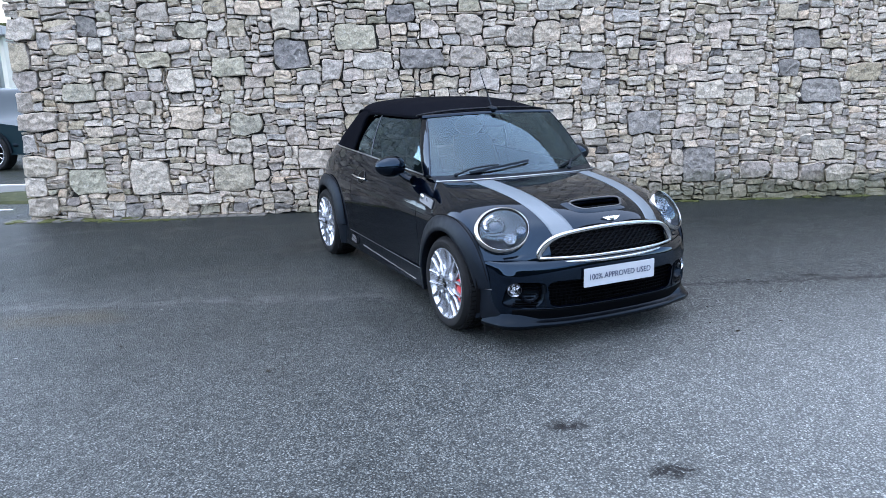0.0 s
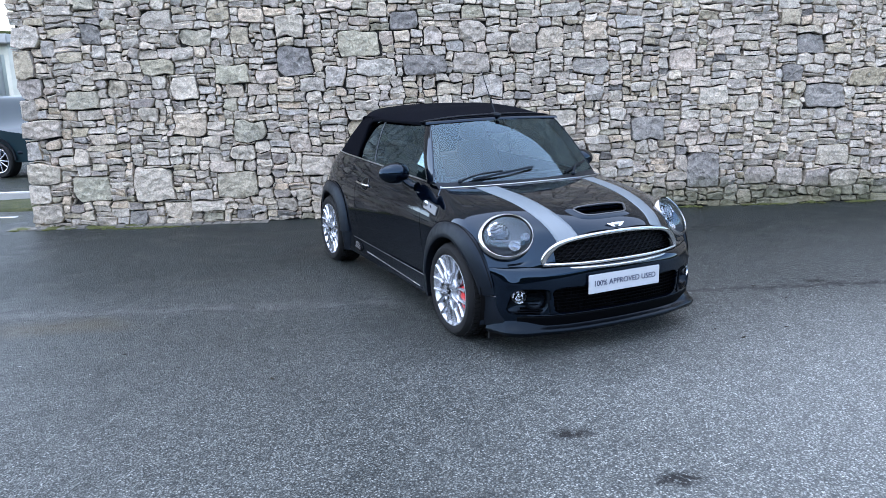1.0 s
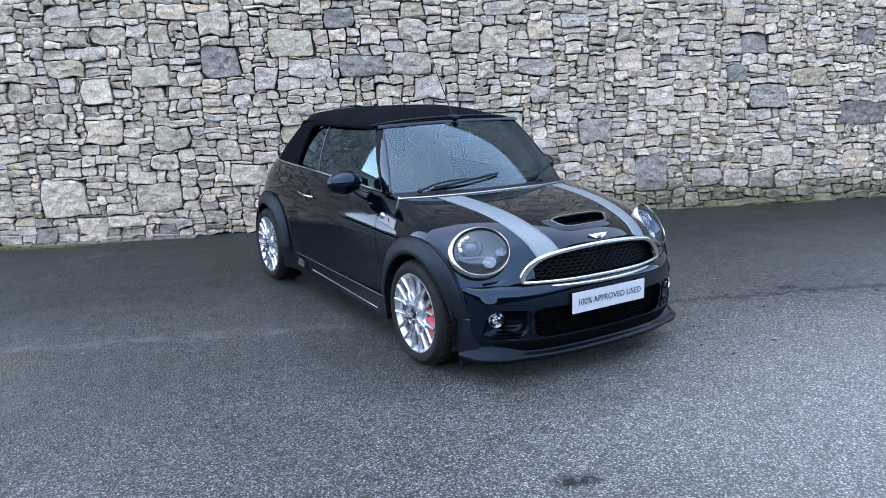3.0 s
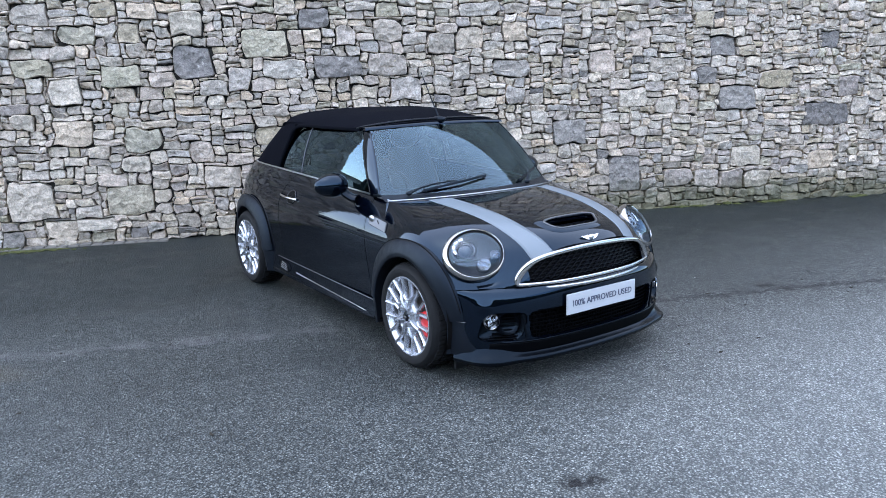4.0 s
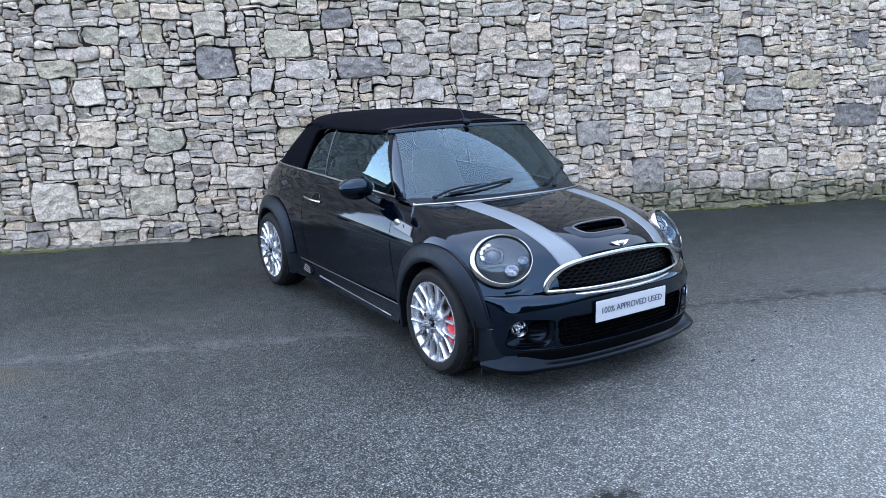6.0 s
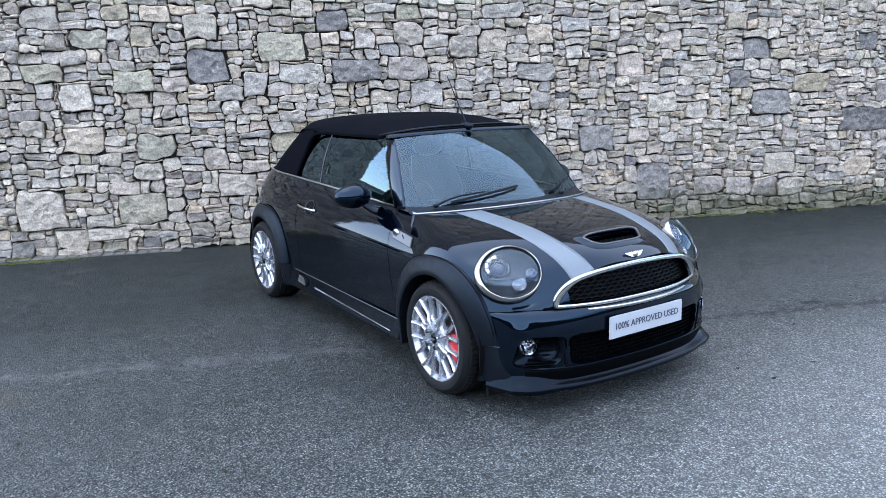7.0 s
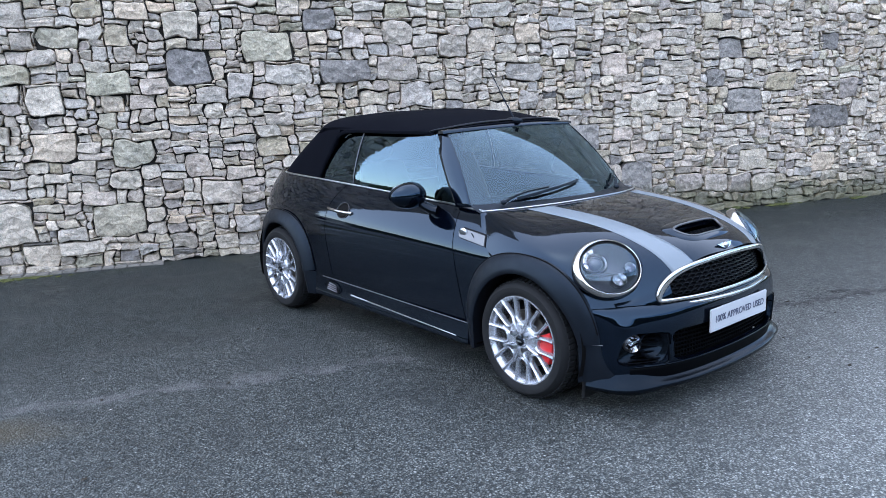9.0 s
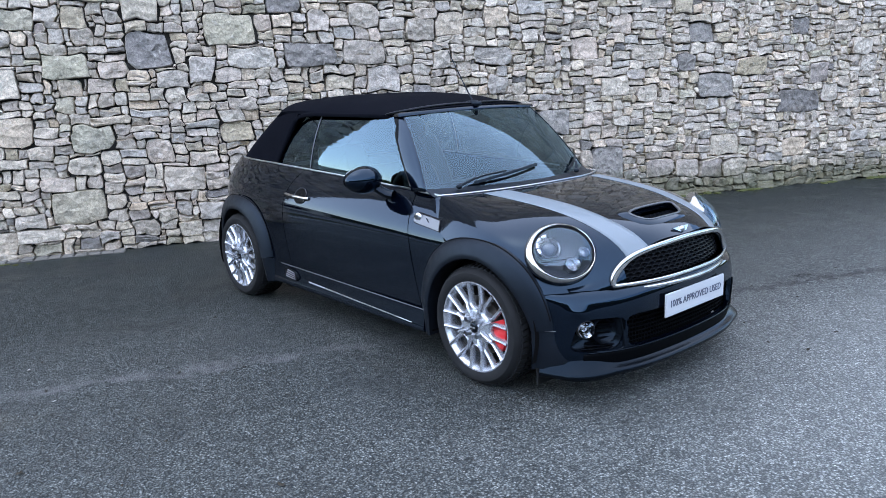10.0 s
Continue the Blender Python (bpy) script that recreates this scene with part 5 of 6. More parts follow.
# wheels
def spoke(bm, middle):
    """One forked spoke: a bar bent round a U-shaped opening, both arms running on to the rim."""
    line = []
    for k in range(33):
        f = abs(k - 16) / 16
        if f < 0.45:
            a = math.pi / 2 * f / 0.45
            r, q = 0.130 - 0.036 * math.cos(a), 0.036 * math.sin(a)
        else:
            r, q = 0.130 + 0.090 * (f - 0.45) / 0.55, 0.036 + 0.003 * (f - 0.45) / 0.55
        line.append((r, q if k > 16 else -q))
    rows = []
    for k, (r, q) in enumerate(line):
        a, b = line[max(k - 1, 0)], line[min(k + 1, 32)]
        d = math.hypot(b[0] - a[0], b[1] - a[1])
        nr, nq = -(b[1] - a[1]) / d, (b[0] - a[0]) / d
        f = (r - 0.096) / 0.124
        w = 0.0076 + 0.003 * f ** 6
        h = 0.024 + 0.010 * f - 0.004 * math.sin(math.pi * f)
        row = []
        for side, y in ((-1.15, h - 0.030), (-1.0, h - 0.006), (-0.5, h - 0.001), (0, h + 0.002), (0.5, h - 0.001), (1.0, h - 0.006), (1.15, h - 0.030)):
            u, v = r + nr * w * side, q + nq * w * side
            row.append((u * math.cos(middle) - v * math.sin(middle), -y, u * math.sin(middle) + v * math.cos(middle)))
        rows.append(row)
    grid(rows, bm=bm)


def make_wheel(name_parent, ax, y, side, turn, steer=0.0):
    wheel = part("wheel", lathe([(0.205, 0.165), (0.262, 0.165), (0.276, 0.14), (0.276, 0.02), (0.262, 0.0), (0.235, 0.0)], 48, "y"), RUBBER, name_parent)
    wheel.matrix_basis = Matrix.Translation((ax, y, HUB_Z)) @ pose(0, 0, 0, 0, 0, steer + (0 if side < 0 else 180)) @ pose(0, 0, 0, 0, turn, 0)
    bm = bmesh.new()
    lathe([(0.222, -0.018), (0.230, -0.026), (0.238, -0.030), (0.252, -0.036), (0.272, -0.034), (0.286, -0.022), (0.2945, -0.004), (0.2960, 0.008), (0.2955, 0.024), (0.2955, 0.086), (0.2955, 0.142), (0.296, 0.172), (0.286, 0.20), (0.225, 0.20)], 96, "y", bm=bm)
    for k in range(64):
        a = 2 * math.pi * k / 64
        m = Matrix.Rotation(-a, 4, "Y")
        for y0, y1, tw in ((-0.002, 0.034, 0.2), (0.052, 0.084, -0.15), (0.098, 0.130, 0.15), (0.144, 0.176, -0.2)):
            vs = bmesh.ops.create_cube(bm, size=1)["verts"]
            for v in vs:
                yy = y0 + (v.co.y + 0.5) * (y1 - y0)
                rr = (0.3035 if yy > 0.012 else 0.298) + (0.0035 if v.co.x > 0 else -0.006)
                v.co = m @ Vector((rr, yy, v.co.z * 0.0205 + tw * (v.co.y) * 0.03))
    part("tyre", bm, RUBBER, wheel, "low-profile black tyre", sharp=30)
    bm = lathe([(0.198, 0.16), (0.198, 0.02), (0.205, -0.004), (0.214, -0.020), (0.222, -0.028), (0.229, -0.028), (0.232, -0.022), (0.232, 0.16)], 72, "y")
    part("rim", bm, ALLOY, wheel, "silver alloy rim")
    for k in range(8):
        bm = bmesh.new()
        spoke(bm, 2 * math.pi * k / 8)
        part("spoke", bm, ALLOY, wheel, sharp=50)
    bm = lathe([(0.0, -0.030), (0.030, -0.031), (0.034, -0.024), (0.046, -0.022), (0.062, -0.023), (0.080, -0.023), (0.094, -0.018), (0.099, -0.008), (0.099, 0.02)], 48, "y")
    part("hub", bm, ALLOY, wheel, sharp=50)
    for k in range(8):
        bm = sweep([(0.046, -0.022, 0), (0.075, -0.024, 0), (0.105, -0.024, 0), (0.128, -0.022, 0)], lambda f: oval(0.011 + 0.006 * math.sin(3 * f), 0.008, 10))
        bmesh.ops.transform(bm, matrix=Matrix.Rotation(-2 * math.pi * (k + 0.5) / 8, 4, "Y"), verts=bm.verts)
        part("spoke_root", bm, ALLOY, wheel, sharp=50)
    bm = lathe([(0.0, -0.038), (0.022, -0.037), (0.027, -0.033), (0.029, -0.024)], 28, "y")
    cap = part("centre_cap", bm, BLACK, wheel, "black centre cap")
    bm = bmesh.new()
    box(bm, (-0.019, -0.0405, -0.004), (0.019, -0.0375, 0.004), 0.001)
    part("cap_emblem", bm, CHROME, cap)
    for k in range(4):
        a = math.pi / 4 + k * math.pi / 2
        bm = lathe([(0.0, -0.020), (0.007, -0.020), (0.009, -0.014), (0.009, -0.006), (0.0125, -0.006), (0.0125, -0.04)], 8, "y")
        bmesh.ops.transform(bm, matrix=Matrix.Translation((0.052 * math.cos(a), -0.012, 0.052 * math.sin(a))), verts=bm.verts)
        part("wheel_bolt", bm, SATIN, wheel)
    bm = lathe([(0.075, 0.028), (0.075, 0.020), (0.148, 0.020), (0.148, 0.044), (0.075, 0.044)], 48, "y")
    part("brake_disc", bm, DISC, wheel)
    bm = lathe([(0.03, 0.075), (0.20, 0.085)], 40, "y")
    part("hub_backing", bm, VOID, wheel)
    return wheel


def caliper(wheel, a0, a1):
    bm = bmesh.new()
    rows = []
    for i in range(13):
        a = radians(a0 + (a1 - a0) * i / 12)
        dent = 0.006 if i in (4, 8) else 0.0
        rows.append([(r * math.cos(a), y + dent, r * math.sin(a)) for r, y in ((0.10, 0.016), (0.104, 0.004), (0.120, -0.002), (0.165, -0.002), (0.180, 0.006), (0.184, 0.05))])
    panel("brake_caliper", grid(rows, bm=bm), RED, wheel, 0.012, "red brake caliper", out=(0, -1, 0))


for ax in (AXLE, -AXLE):
    for side in (-1, 1):
        w = make_wheel(car, ax, side * 0.797, side, 0 if ax > 0 else 8)
        if ax > 0:
            caliper(w, -34 if side < 0 else 152, 22 if side < 0 else 208)

# windscreen, pillars, header
def screen_at(u, v):
    bottom = np.array((0.965 - 0.2545 * u * u, 0.664 * u, 0.925 - 0.005 * u * u))
    top = np.array((0.435 - 0.058 * u * u, 0.528 * u, 1.322 - 0.014 * u * u))
    p = bottom + (top - bottom) * v
    bulge = 0.020 * 4 * v * (1 - v)
    return p + np.array((0.62, 0, 0.78)) * bulge


panel("windscreen", grid([[screen_at(u, v) for v in np.linspace(0, 1, 25)] for u in np.linspace(-1, 1, 41)]), GLASS, car, 0, "tinted windscreen", out=(1, 0, 1))
for side in (-1, 1):
    rows = []
    for v in np.linspace(-0.02, 1.0, 20):
        e = Vector(screen_at(side, v))
        q = Vector(screen_at(side * 0.997, v)) + Vector((0.002, 0, 0.002))
        w, o, d = 0.128 - 0.015 * v, 0.024 * 4 * max(0, v) * (1 - v) - 0.004, 0.006 + 0.022 * 4 * max(0, v) * (1 - v)
        row = [q, e + Vector((0.002, side * 0.002, 0.002))]
        for k in range(1, 8):
            f = k / 7
            row.append(e + Vector((-w * f, side * (o * f + 0.005 * math.sin(math.pi * f)), -d * f)))
        rows.append(row + [e + Vector((-w - 0.001, side * (o - 0.001), -d)), e + Vector((-w - 0.002, side * (o - 0.025), -d - 0.004)), e + Vector((-0.04, -side * 0.03, -0.03))])
    panel("windscreen_pillar", grid(rows), PAINT, car, 0.002, out=(0.3, side, 0.2))
path = [Vector(screen_at(u, 1.0)) + Vector((-0.012, 0, 0.004)) for u in np.linspace(-1.06, 1.06, 41)]
part("windscreen_header", sweep(path, [(-0.045, -0.012), (-0.030, 0.004), (0.004, 0.010), (0.024, 0.004), (0.028, -0.010)]), PAINT, car, sharp=60)
bm = bmesh.new()
rows = []
for u in np.linspace(-1, 1, 41):
    a, b = Vector(screen_at(u, 0.0)), on_bonnet(0.66 * u, 0.0)
    rows.append([a + Vector((-0.03, 0, 0.012)), a + Vector((0.0, 0, 0.002)), a.lerp(b, 0.5) - Vector((0, 0, 0.012)), b - Vector((0, 0, 0.012))])
panel("scuttle_panel", grid(rows, bm=bm), PLASTIC, car, 0.004, out=(0, 0, 1))
rows = []
for u in np.linspace(-1, 1, 41):
    rows.append([Vector(screen_at(u, v)) - Vector((0.0022, 0, 0.0028)) for v in (0.0, 0.035 + 0.02 * u * u, 0.07 + 0.03 * u ** 4)])
panel("screen_border", grid(rows), BLACK, car, 0.001, out=(1, 0, 1))

for side in (-1, 1):
    rows = []
    for v in np.linspace(0.02, 1.0, 24):
        rows.append([Vector(screen_at(side * u, v)) - Vector((0.0022, 0, 0.0028)) for u in (0.972 - 0.068 * (1 - v) ** 1.5 - 0.02, 0.975, 0.999)])
    panel("screen_border", grid(rows), BLACK, car, 0.001, out=(1, 0, 1))

# bright line from the tail along the belt and round the scuttle
for side in (-1, 1):
    path = [Vector(flank(s_of(x), 40, side)) + Vector((0, side * 0.004, 0.004)) for x in np.linspace(0.80, -1.45, 90)]
    part("belt_trim", sweep(path, oval(0.005, 0.0062, 8)), SATIN, car, "bright belt-line trim")
ends = [Vector(flank(s_of(0.78), 40, side)) + Vector((0, side * 0.004, 0.004)) for side in (-1, 1)]
path = ends[:1] + [on_bonnet(0.660 * u, 0.0) + Vector((-0.010, 0, 0.005)) for u in np.linspace(-1, 1, 60)] + ends[1:]
part("scuttle_trim", sweep(path, oval(0.006, 0.0048, 8)), SATIN, car, "bright trim at the bonnet's rear edge")

# side glass
def glass_at(x, v, side):
    """The side window's sheet, v from the belt to the roof rail; x at the belt."""
    zb = belt(x) + 0.004
    yb = 0.650 - 0.060 * max(0, -x - 0.35) ** 1.6 - 0.035 * max(0, x - 0.1) ** 2
    yt = 0.538 - 0.03 * max(0, -x - 0.4) ** 1.5 - 0.05 * max(0, x - 0.0) ** 2
    zt = 1.312 - 0.04 * abs(x + 0.15) ** 2
    bow = 0.017 * 4 * v * (1 - v)
    return np.array((x, side * (yb + (yt - yb) * v + bow), zb + (zt - zb) * v))


def pane(front_x, back_x, side, name, parent=None):
    rows = []
    for v in np.linspace(0, 1, 25):
        a, b = front_x(v), back_x(v)
        rows.append([glass_at(a + (b - a) * j / 24, v, side) for j in range(25)])
    return panel(name, grid(rows), GLASS_SIDE, car, 0, "green tinted side window", out=(0, side, 0.2))


for side in (-1, 1):
    pane(lambda v: 0.64 - 0.345 * v, lambda v: -0.452 + 0.022 * v, side, "door_window")
    pane(lambda v: -0.470 + 0.022 * v, lambda v: -0.90 + 0.21 * v ** 1.15 + 0.06 * v ** 8, side, "quarter_window")
    path = [Vector(glass_at(-0.461 + 0.022 * v, v, side)) + Vector((0, side * 0.003, 0)) for v in np.linspace(0, 1, 12)]
    part("window_seal", sweep(path, oval(0.0036, 0.003, 8), up=(1, 0, 0)), VENT_SILVER, car, "bright vertical window seal")
    path = [Vector(glass_at(-0.461 + 0.022 * v, v, side)) - Vector((0, side * 0.008, 0)) for v in np.linspace(0, 1, 12)]
    part("pillar_trim", sweep(path, oval(0.014, 0.004, 8), up=(0, 1, 0)), FABRIC, car)
    bm = bmesh.new()
    ball(bm, Vector(glass_at(0.590, 0.04, side)), (0.046, 0.010, 0.044), 20, 12)
    part("mirror_sail", bm, BLACK, car)

# soft top
ROOF_INNER = [
    [(0.428, 0, 1.338), (0.17, 0, 1.391), (-0.25, 0, 1.418), (-0.65, 0, 1.414), (-1.00, 0, 1.396), (-1.19, 0, 1.352)],
    [(0.422, 0.18, 1.337), (0.16, 0.18, 1.389), (-0.25, 0.19, 1.416), (-0.65, 0.19, 1.412), (-1.00, 0.18, 1.393), (-1.185, 0.18, 1.349)],
    [(0.404, 0.36, 1.330), (0.13, 0.37, 1.374), (-0.25, 0.38, 1.403), (-0.65, 0.38, 1.398), (-0.99, 0.36, 1.380), (-1.165, 0.34, 1.338)]]
ROOF_OUTER = [
    [(0.372, 0.475, 1.319), (0.10, 0.49, 1.350), (-0.25, 0.50, 1.372), (-0.65, 0.50, 1.366), (-0.97, 0.475, 1.348), (-1.135, 0.44, 1.318)],
    [(0.305, 0.528, 1.309), (0.08, 0.553, 1.322), (-0.25, 0.562, 1.326), (-0.65, 0.560, 1.318), (-0.94, 0.530, 1.310), (-1.09, 0.490, 1.290)],
    [(0.265, 0.532, 1.300), (0.08, 0.560, 1.304), (-0.25, 0.570, 1.306), (-0.65, 0.563, 1.307), (-0.94, 0.536, 1.303), (-1.09, 0.496, 1.284)]]
ROOF = mirrored(ROOF_INNER + ROOF_OUTER)
soft = net_at(ROOF, np.linspace(0, 1, 61), np.linspace(0, 1, 61))
for row in soft:
    for p in row:
        p[2] += 0.0022 * math.sin(p[0] * 17.0 + 1.0) * (1 if abs(p[1]) < 0.42 else 0.2)
roof = panel("soft_top", grid(soft), FABRIC, car, 0.02, "black fabric soft top, closed", out=(0, 0, 1))
TAIL = mirrored([
    [(-1.19, 0, 1.352), (-1.34, 0, 1.25), (-1.48, 0, 1.12), (-1.615, 0, 0.995)],
    [(-1.175, 0.26, 1.346), (-1.315, 0.30, 1.24), (-1.45, 0.335, 1.115), (-1.585, 0.37, 0.995)],
    [(-1.105, 0.475, 1.300), (-1.215, 0.525, 1.20), (-1.325, 0.567, 1.10), (-1.445, 0.598, 0.993)],
    [(-0.94, 0.540, 1.300), (-1.03, 0.580, 1.195), (-1.125, 0.607, 1.09), (-1.22, 0.630, 0.988)],
    [(-0.70, 0.566, 1.312), (-0.755, 0.596, 1.20), (-0.825, 0.622, 1.085), (-0.895, 0.640, 0.978)]])
panel("soft_top_tail", grid(net_at(TAIL, np.linspace(0, 1, 61), np.linspace(0, 1, 25))), FABRIC, roof, 0.02, out=(-0.5, 0, 0.6))
for side in (-1, 1):
    path = [Vector(p) + Vector((0, side * 0.004, 0)) for p in net_at(ROOF, [1.0 if side > 0 else 0.0], np.linspace(0, 0.52, 40))[0]]
    path += [Vector((-0.61, side * 0.573, 1.300)), Vector((-0.67, side * 0.577, 1.288)), Vector((-0.715, side * 0.585, 1.262)), Vector((-0.745, side * 0.594, 1.225)), Vector((-0.775, side * 0.606, 1.17)), Vector((-0.835, side * 0.627, 1.08)), Vector((-0.897, side * 0.642, 0.982))]
    part("roof_seal", sweep(path, oval(0.010, 0.013, 8)), FABRIC, roof, "rubber seal round the side windows")
path = [Vector(p) + Vector((0.004, 0, 0.006)) for p in net_at(ROOF, np.linspace(0.02, 0.98, 50), [0.035])[:, 0]]
part("roof_front_seam", sweep(path, oval(0.020, 0.006, 8)), PLASTIC, roof)

# aerial
bm = bmesh.new()
ball(bm, (0.405, 0.0, 1.348), (0.072, 0.024, 0.021), 18, 10)
aerial = part("aerial_base", bm, PLASTIC, car)
part("aerial_rod", sweep([(0.400, 0, 1.366), (0.315, 0, 1.486), (0.195, 0, 1.666)], lambda f: oval(0.0050 - 0.0026 * f, 0.0050 - 0.0026 * f, 8), up=(0, 1, 0)), BLACK, aerial)

# door mirrors
for side in (-1, 1):
    bm = bmesh.new()
    bmesh.ops.create_uvsphere(bm, u_segments=32, v_segments=20, radius=1)
    for v in bm.verts:
        c = v.co
        back = 0.045 if c.x < 0 else 0.088
        v.co = Vector((0.345 + c.x * back * (1 - 0.18 * c.y * side), side * (0.815 + c.y * side * 0.116), 0.966 + c.z * 0.076 * (1 - 0.12 * c.y * side)))
    mir = part("door_mirror", bm, PAINT, car, "black oval door mirror")
    part("mirror_foot", sweep([(0.36, side * 0.755, 0.935), (0.39, side * 0.728, 0.900), (0.42, side * 0.700, 0.878), (0.445, side * 0.680, 0.872)], lambda f: oval(0.038 + 0.012 * f, 0.022 + 0.008 * f, 14)), BLACK, mir)
    bm = bmesh.new()
    ball(bm, (0.302, side * 0.815, 0.966), (0.004, 0.100, 0.062), 24, 12)
    part("mirror_glass", bm, REFLECTOR, mir)

# door handles
def flank_y(x, z):
    k = min(39.999, max(0, 40 * (z - SILL) / (belt(x) - SILL)))
    ya, yb = flank(s_of(x), int(k), 1)[1], flank(s_of(x), int(k) + 1, 1)[1]
    return ya + (yb - ya) * (k - int(k))


for side in (-1, 1):
    line = [(-0.335, 0.004, 0.790), (-0.360, 0.020, 0.792), (-0.465, 0.030, 0.797), (-0.580, 0.022, 0.803), (-0.612, 0.004, 0.804)]
    handle = part("door_handle", sweep([(x, side * (flank_y(x, z) + d), z) for x, d, z in line], oval(0.008, 0.011, 12)), CHROME, car, "chrome door handle")
    rows = []
    for i in range(33):
        a = 2 * math.pi * i / 32
        row = []
        for r in (1.0, 0.8, 0.4, 0.0):
            x, z = -0.435 + 0.066 * r * math.cos(a), 0.801 + 0.047 * r * math.sin(a)
            row.append((x, side * (flank_y(x, z) + 0.0055), z))
        rows.append(row)
    panel("handle_recess", grid(rows), RECESS, handle, 0.001, out=(0, side, 0))
    loop = []
    for a in np.linspace(0, 2 * math.pi, 33)[:-1]:
        x, z = -0.435 + 0.067 * math.cos(a), 0.801 + 0.048 * math.sin(a)
        loop.append(Vector((x, side * (flank_y(x, z) + 0.005), z)))
    part("handle_ring", sweep(loop, oval(0.0018, 0.0018, 6), closed=True, up=(0, 1, 0)), SCOOP_RIM, handle)

# side vents on the wings with the round repeater
for side in (-1, 1):
    plates = []
    for grow, lift in ((0.0, 0.011), (0.006, 0.005)):
        rows = []
        for i in range(25):
            f = i / 24
            x = 0.700 - grow + (0.205 + 2 * grow) * f
            top, low = 0.808 - 0.022 * f + grow, 0.762 - 0.026 * f - grow
            round_off = math.sqrt(max(0, 1 - max(0, 1 - f / 0.13) ** 2))
            mid = (top + low) / 2
            top, low = mid + (top - mid) * (0.25 + 0.75 * round_off), mid + (low - mid) * (0.25 + 0.75 * round_off)
            rows.append([(x + 0.016 * f * j / 5, side * (flank_y(x, top + (low - top) * j / 5) + lift), top + (low - top) * j / 5) for j in range(6)])
        plates.append(rows)
    vent = panel("wing_vent", grid(plates[0]), VENT_SILVER, car, 0.010, "satin silver side vent on the front wing", out=(0, side, 0))
    panel("vent_surround", grid(plates[1]), GRILLE_BLACK, vent, 0.006, out=(0, side, 0))
    bm = lathe([(0.0, -0.007), (0.014, -0.006), (0.020, -0.004), (0.0225, 0.0), (0.023, 0.006)], 24, "y")
    rep = part("side_repeater", bm, SATIN, vent, "round clear side repeater")
    rep.matrix_basis = pose(0.733, side * (flank_y(0.733, 0.784) + 0.012), 0.784, -side * 14, 0, 0 if side < 0 else 180) @ Matrix.Scale(1.22, 4)
    bm = bmesh.new()
    sweep([(0.800, side * (flank_y(0.800, 0.786) + 0.011), 0.786), (0.828, side * (flank_y(0.828, 0.770) + 0.011), 0.770)], oval(0.004, 0.003, 8), bm=bm)
    part("vent_emblem", bm, BLACK, vent)

# wipers: from their spindles across the screen's foot
def wiper(u0, u1, v1, u2, v2):
    """Arm from the scuttle to the blade's middle; blade between two places of the screen."""
    lift = Vector((0.016, 0, 0.020))
    base = Vector(screen_at(u0, 0.0)) + Vector((0.035, 0, 0.012))
    b0, b1 = Vector(screen_at(u1, v1)) + lift, Vector(screen_at(u2, v2)) + lift
    mid = b0.lerp(b1, 0.48)
    knee = base.lerp(mid, 0.5) + Vector((0.012, 0, 0.022))
    arm = part("wiper", sweep([base, base.lerp(knee, 0.5) + Vector((0, 0, 0.006)), knee, mid + Vector((0.004, 0, 0.008))], lambda f: oval(0.011 - 0.006 * f, 0.008 - 0.003 * f, 8)), PLASTIC, car, "black windscreen wiper")
    path = [Vector(screen_at(u1 + (u2 - u1) * f, v1 + (v2 - v1) * f)) + lift * (0.55 + 0.35 * math.sin(math.pi * f)) for f in np.linspace(0, 1, 16)]
    part("wiper_blade", sweep(path, [(-0.006, -0.008), (0.006, -0.008), (0.006, 0.002), (0.002, 0.007), (-0.002, 0.007), (-0.006, 0.002)]), PLASTIC, arm)
    bm = bmesh.new()
    ball(bm, base, (0.018, 0.018, 0.014), 14, 8)
    part("wiper_spindle", bm, PLASTIC, arm)


wiper(-0.80, -0.66, 0.025, 0.02, 0.15)
wiper(0.50, 0.42, 0.03, 0.90, 0.14)

# cabin
bm = bmesh.new()
box(bm, (0.30, -0.60, 0.55), (0.74, 0.60, 0.86), 0.05)
box(bm, (0.42, -0.58, 0.80), (0.80, 0.58, 0.905), 0.04)
part("dashboard", bm, LEATHER, car, "black dashboard")
wheel_path = [Vector((0.22 + 0.05 * math.sin(a), -0.34 + 0.18 * math.cos(a), 0.84 + 0.17 * math.sin(a))) for a in np.linspace(0, 2 * math.pi, 41)[:-1]]
part("steering_wheel", sweep(wheel_path, oval(0.014, 0.014, 8), closed=True, up=(-1, 0, 0.3)), LEATHER, car)
bm = bmesh.new()
ball(bm, (0.245, -0.34, 0.84), (0.03, 0.075, 0.06), 16, 10)
part("airbag_boss", bm, LEATHER, car)
for y in (-0.34, 0.34):
    bm = bmesh.new()
    box(bm, (-0.42, y - 0.24, 0.40), (0.10, y + 0.24, 0.56), 0.05)
    seat = part("front_seat", bm, LEATHER, car, "black leather front seat")
    bm = bmesh.new()
    rows = []
    for i in range(13):
        f = i / 12
        w = 0.235 - 0.06 * f ** 3
        x = -0.40 - 0.20 * f
        rows.append([(x + 0.07 * math.cos(a) + 0.04 * abs(math.sin(a)), y + w * math.sin(a), 0.52 + 0.56 * f) for a in np.linspace(0, 2 * math.pi, 21)])
    grid(rows, bm=bm)
    part("seat_back", bm, LEATHER, seat)
    bm = bmesh.new()
    ball(bm, (-0.61, y, 1.155), (0.055, 0.135, 0.085), 20, 12)
    part("headrest", bm, LEATHER, seat)
bm = bmesh.new()
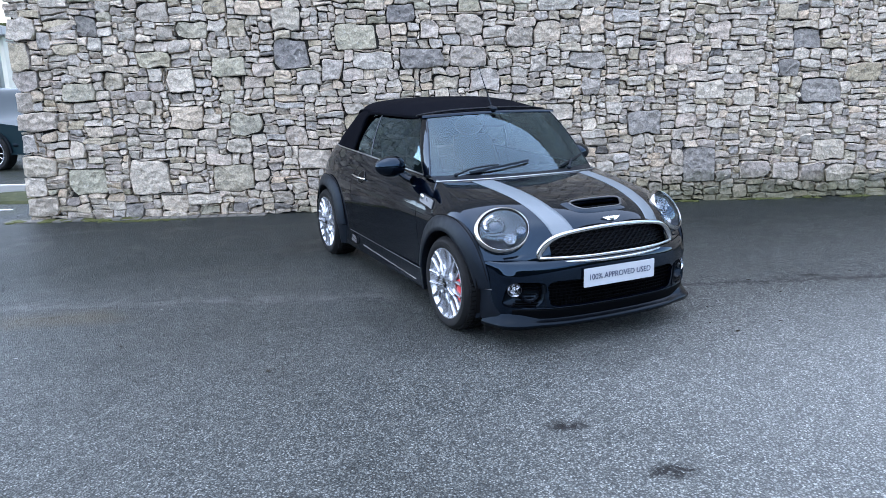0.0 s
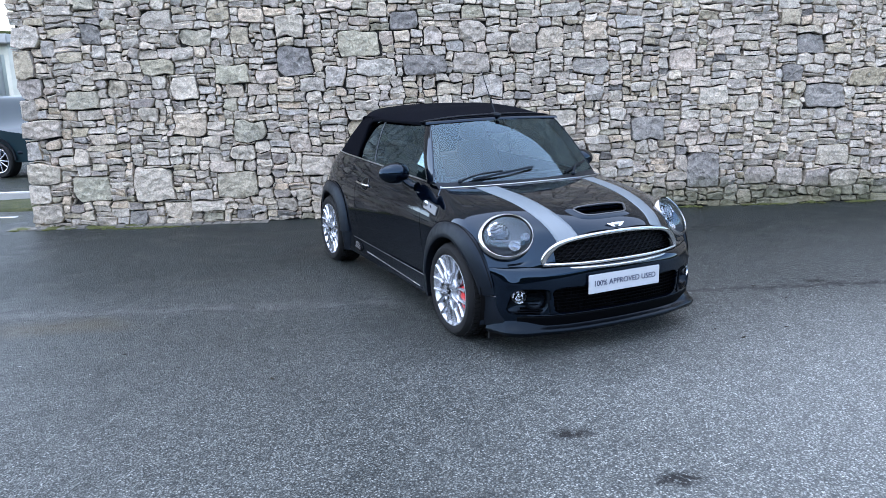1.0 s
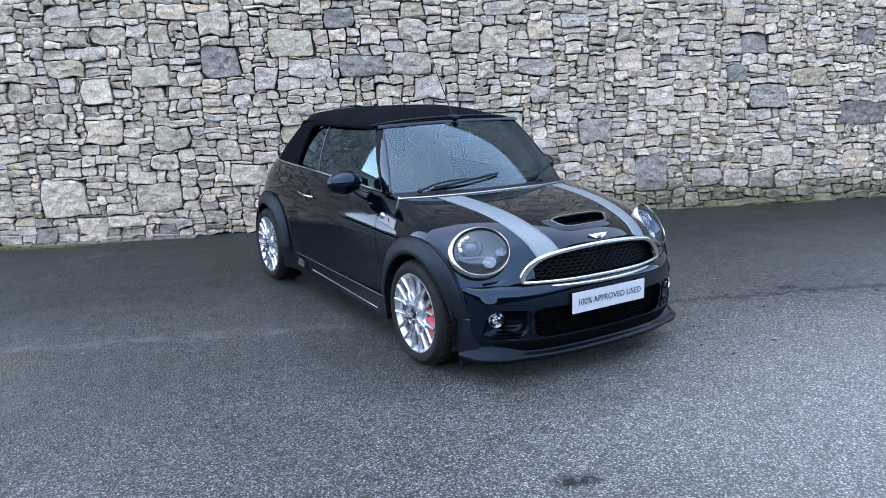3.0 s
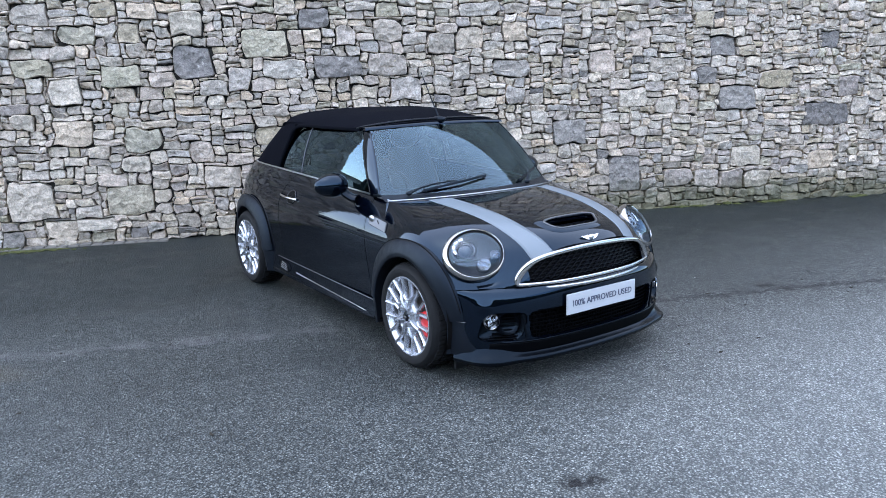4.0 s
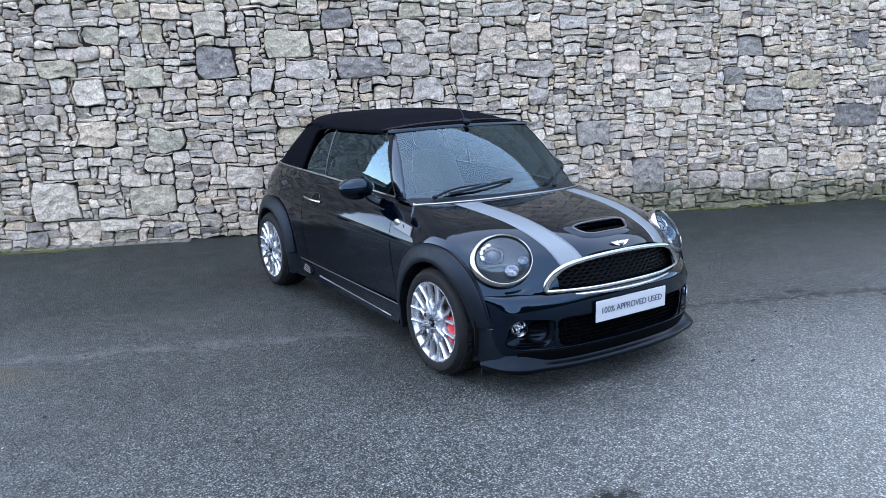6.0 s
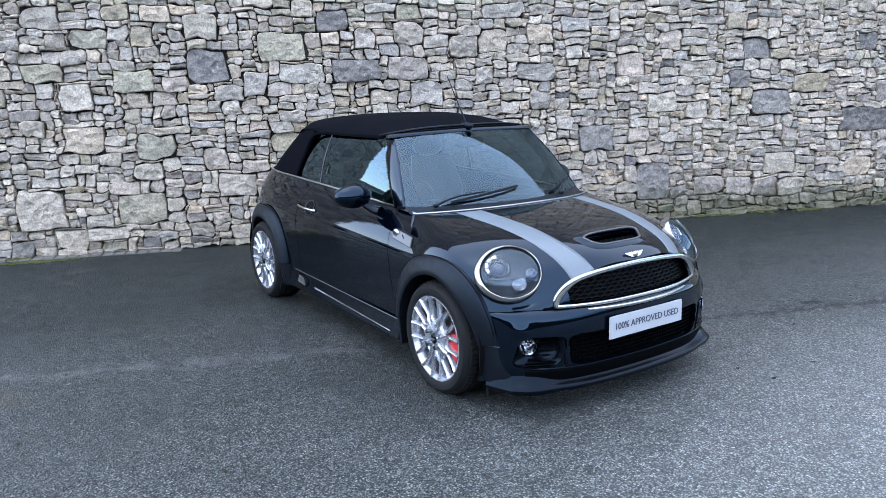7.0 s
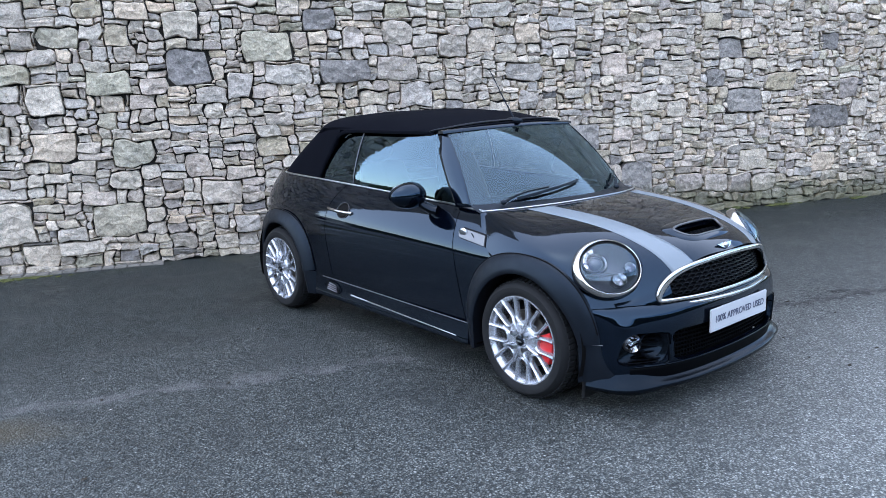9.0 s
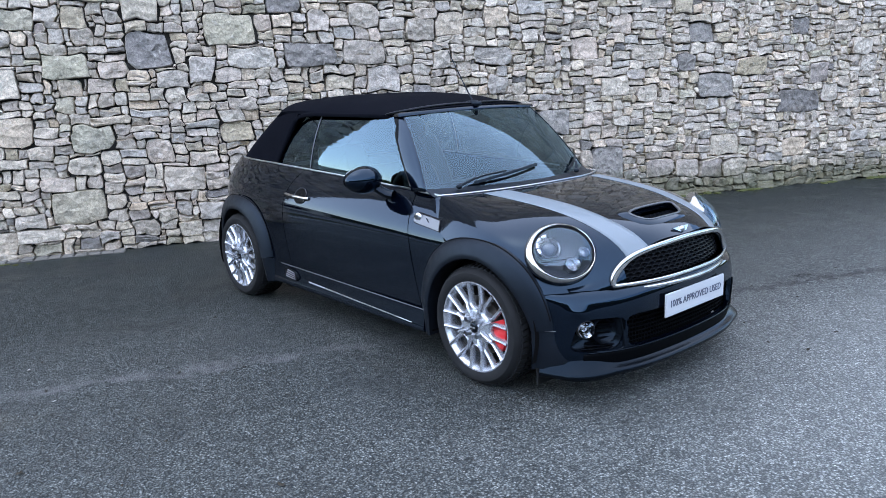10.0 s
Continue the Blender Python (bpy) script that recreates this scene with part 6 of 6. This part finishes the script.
box(bm, (-1.22, -0.55, 0.40), (-0.86, 0.55, 0.94), 0.06)
part("rear_bench", bm, LEATHER, car)
bm = bmesh.new()
ball(bm, (0.430, 0.0, 1.245), (0.022, 0.115, 0.036), 20, 10)
mirror = part("interior_mirror", bm, BLACK, car)
bm = bmesh.new()
box(bm, (0.425, -0.018, 1.25), (0.462, 0.018, 1.300), 0.006)
part("mirror_stalk", bm, BLACK, mirror)
bm = bmesh.new()
box(bm, (-1.30, -0.63, 0.38), (0.80, 0.63, 0.42))
part("cabin_floor", bm, VOID, car, smooth=False)


# ---- the parked car past the wall's end ----
def parked_estate():
    m = pose(-8.82, 16.46, 0, 0, 0, -21)
    other = thing("parked_estate_car", "dark blue parked estate car with silver wheels", "car", m)
    half_w = 0.90
    prof = [(2.25, 0.30), (2.30, 0.50), (2.22, 0.72), (1.95, 0.84), (1.25, 0.97), (0.62, 1.40), (0.10, 1.50), (-1.20, 1.49), (-1.95, 1.36), (-2.22, 0.98), (-2.30, 0.62), (-2.25, 0.30)]
    line = spline(prof, np.linspace(0, 1, 70))
    rows = []
    for k in range(15):
        f = -1 + 2 * k / 14
        rows.append([(x * (1 - 0.03 * abs(f) ** 3), f * (half_w - 0.19 * max(0, (z - 0.92) / 0.55) ** 0.9), z) for x, z in line])
    body = bmesh.new()
    grid(rows, bm=body)
    for side in (0, -1):
        bm_rows = [[(p[0], p[1], p[2]) for p in rows[side]], [(p[0] * 0.98, p[1] * 0.97, 0.30) for p in rows[side]]]
        grid(bm_rows, bm=body)
    part("body", body, BLUE_PAINT, other)
    for side in (-1, 1):
        for x0, x1, xt0, xt1 in ((0.98, -0.08, 0.56, -0.08), (-0.14, -1.10, -0.14, -1.05), (-1.16, -1.85, -1.12, -1.62)):
            rows = [[(x0 + (x1 - x0) * j / 8, side * 0.905, 0.955) for j in range(9)], [(xt0 + (xt1 - xt0) * j / 8, side * 0.765, 1.385) for j in range(9)]]
            panel("side_window", grid(rows), GLASS_SIDE, other, 0, out=(0, side, 0))
        for ax in (1.35, -1.35):
            bm = lathe([(0.20, -0.10), (0.30, -0.11), (0.325, -0.09), (0.33, -0.05), (0.33, 0.10), (0.20, 0.11)], 48, "y")
            tyre = part("wheel", bm, RUBBER, other)
            tyre.matrix_basis = pose(ax, side * 0.83, 0.33, 0, 0, 0 if side < 0 else 180)
            bm = lathe([(0.205, -0.06), (0.215, -0.105), (0.23, -0.108), (0.235, -0.10)], 48, "y")
            for k in range(10):
                a = 2 * math.pi * k / 10
                d = 0.05 if k % 2 else -0.05
                sweep([(0.03 * math.cos(a), -0.095, 0.03 * math.sin(a)), (0.212 * math.cos(a + d), -0.103, 0.212 * math.sin(a + d))], oval(0.013, 0.010, 8), up=(0, 1, 0), bm=bm)
            part("rim", bm, ALLOY, tyre, "silver spoked rim")
            bm = lathe([(0.0, -0.05), (0.21, -0.05)], 32, "y")
            part("wheel_backing", bm, VOID, tyre)
            bm = lathe([(0.345, 0.0), (0.40, -0.012), (0.405, 0.012)], 40, "y", arc=(0, 180))
            arch = part("arch_trim", bm, PLASTIC, other)
            arch.matrix_basis = pose(ax, side * 0.905, 0.34, 0, 0, 0 if side < 0 else 180)
        bm = bmesh.new()
        ball(bm, (2.02, side * 0.66, 0.74), (0.21, 0.19, 0.085), 20, 12)
        part("headlight", bm, REFLECTOR, other, "clear swept-back headlight")
        path = [(2.28, side * 0.2, 0.46), (2.24, side * 0.55, 0.46), (2.08, side * 0.80, 0.47), (1.80, side * 0.905, 0.48)]
        part("bumper_strip", sweep(path, oval(0.012, 0.03, 8)), PLASTIC, other)


parked_estate()
build_wall()
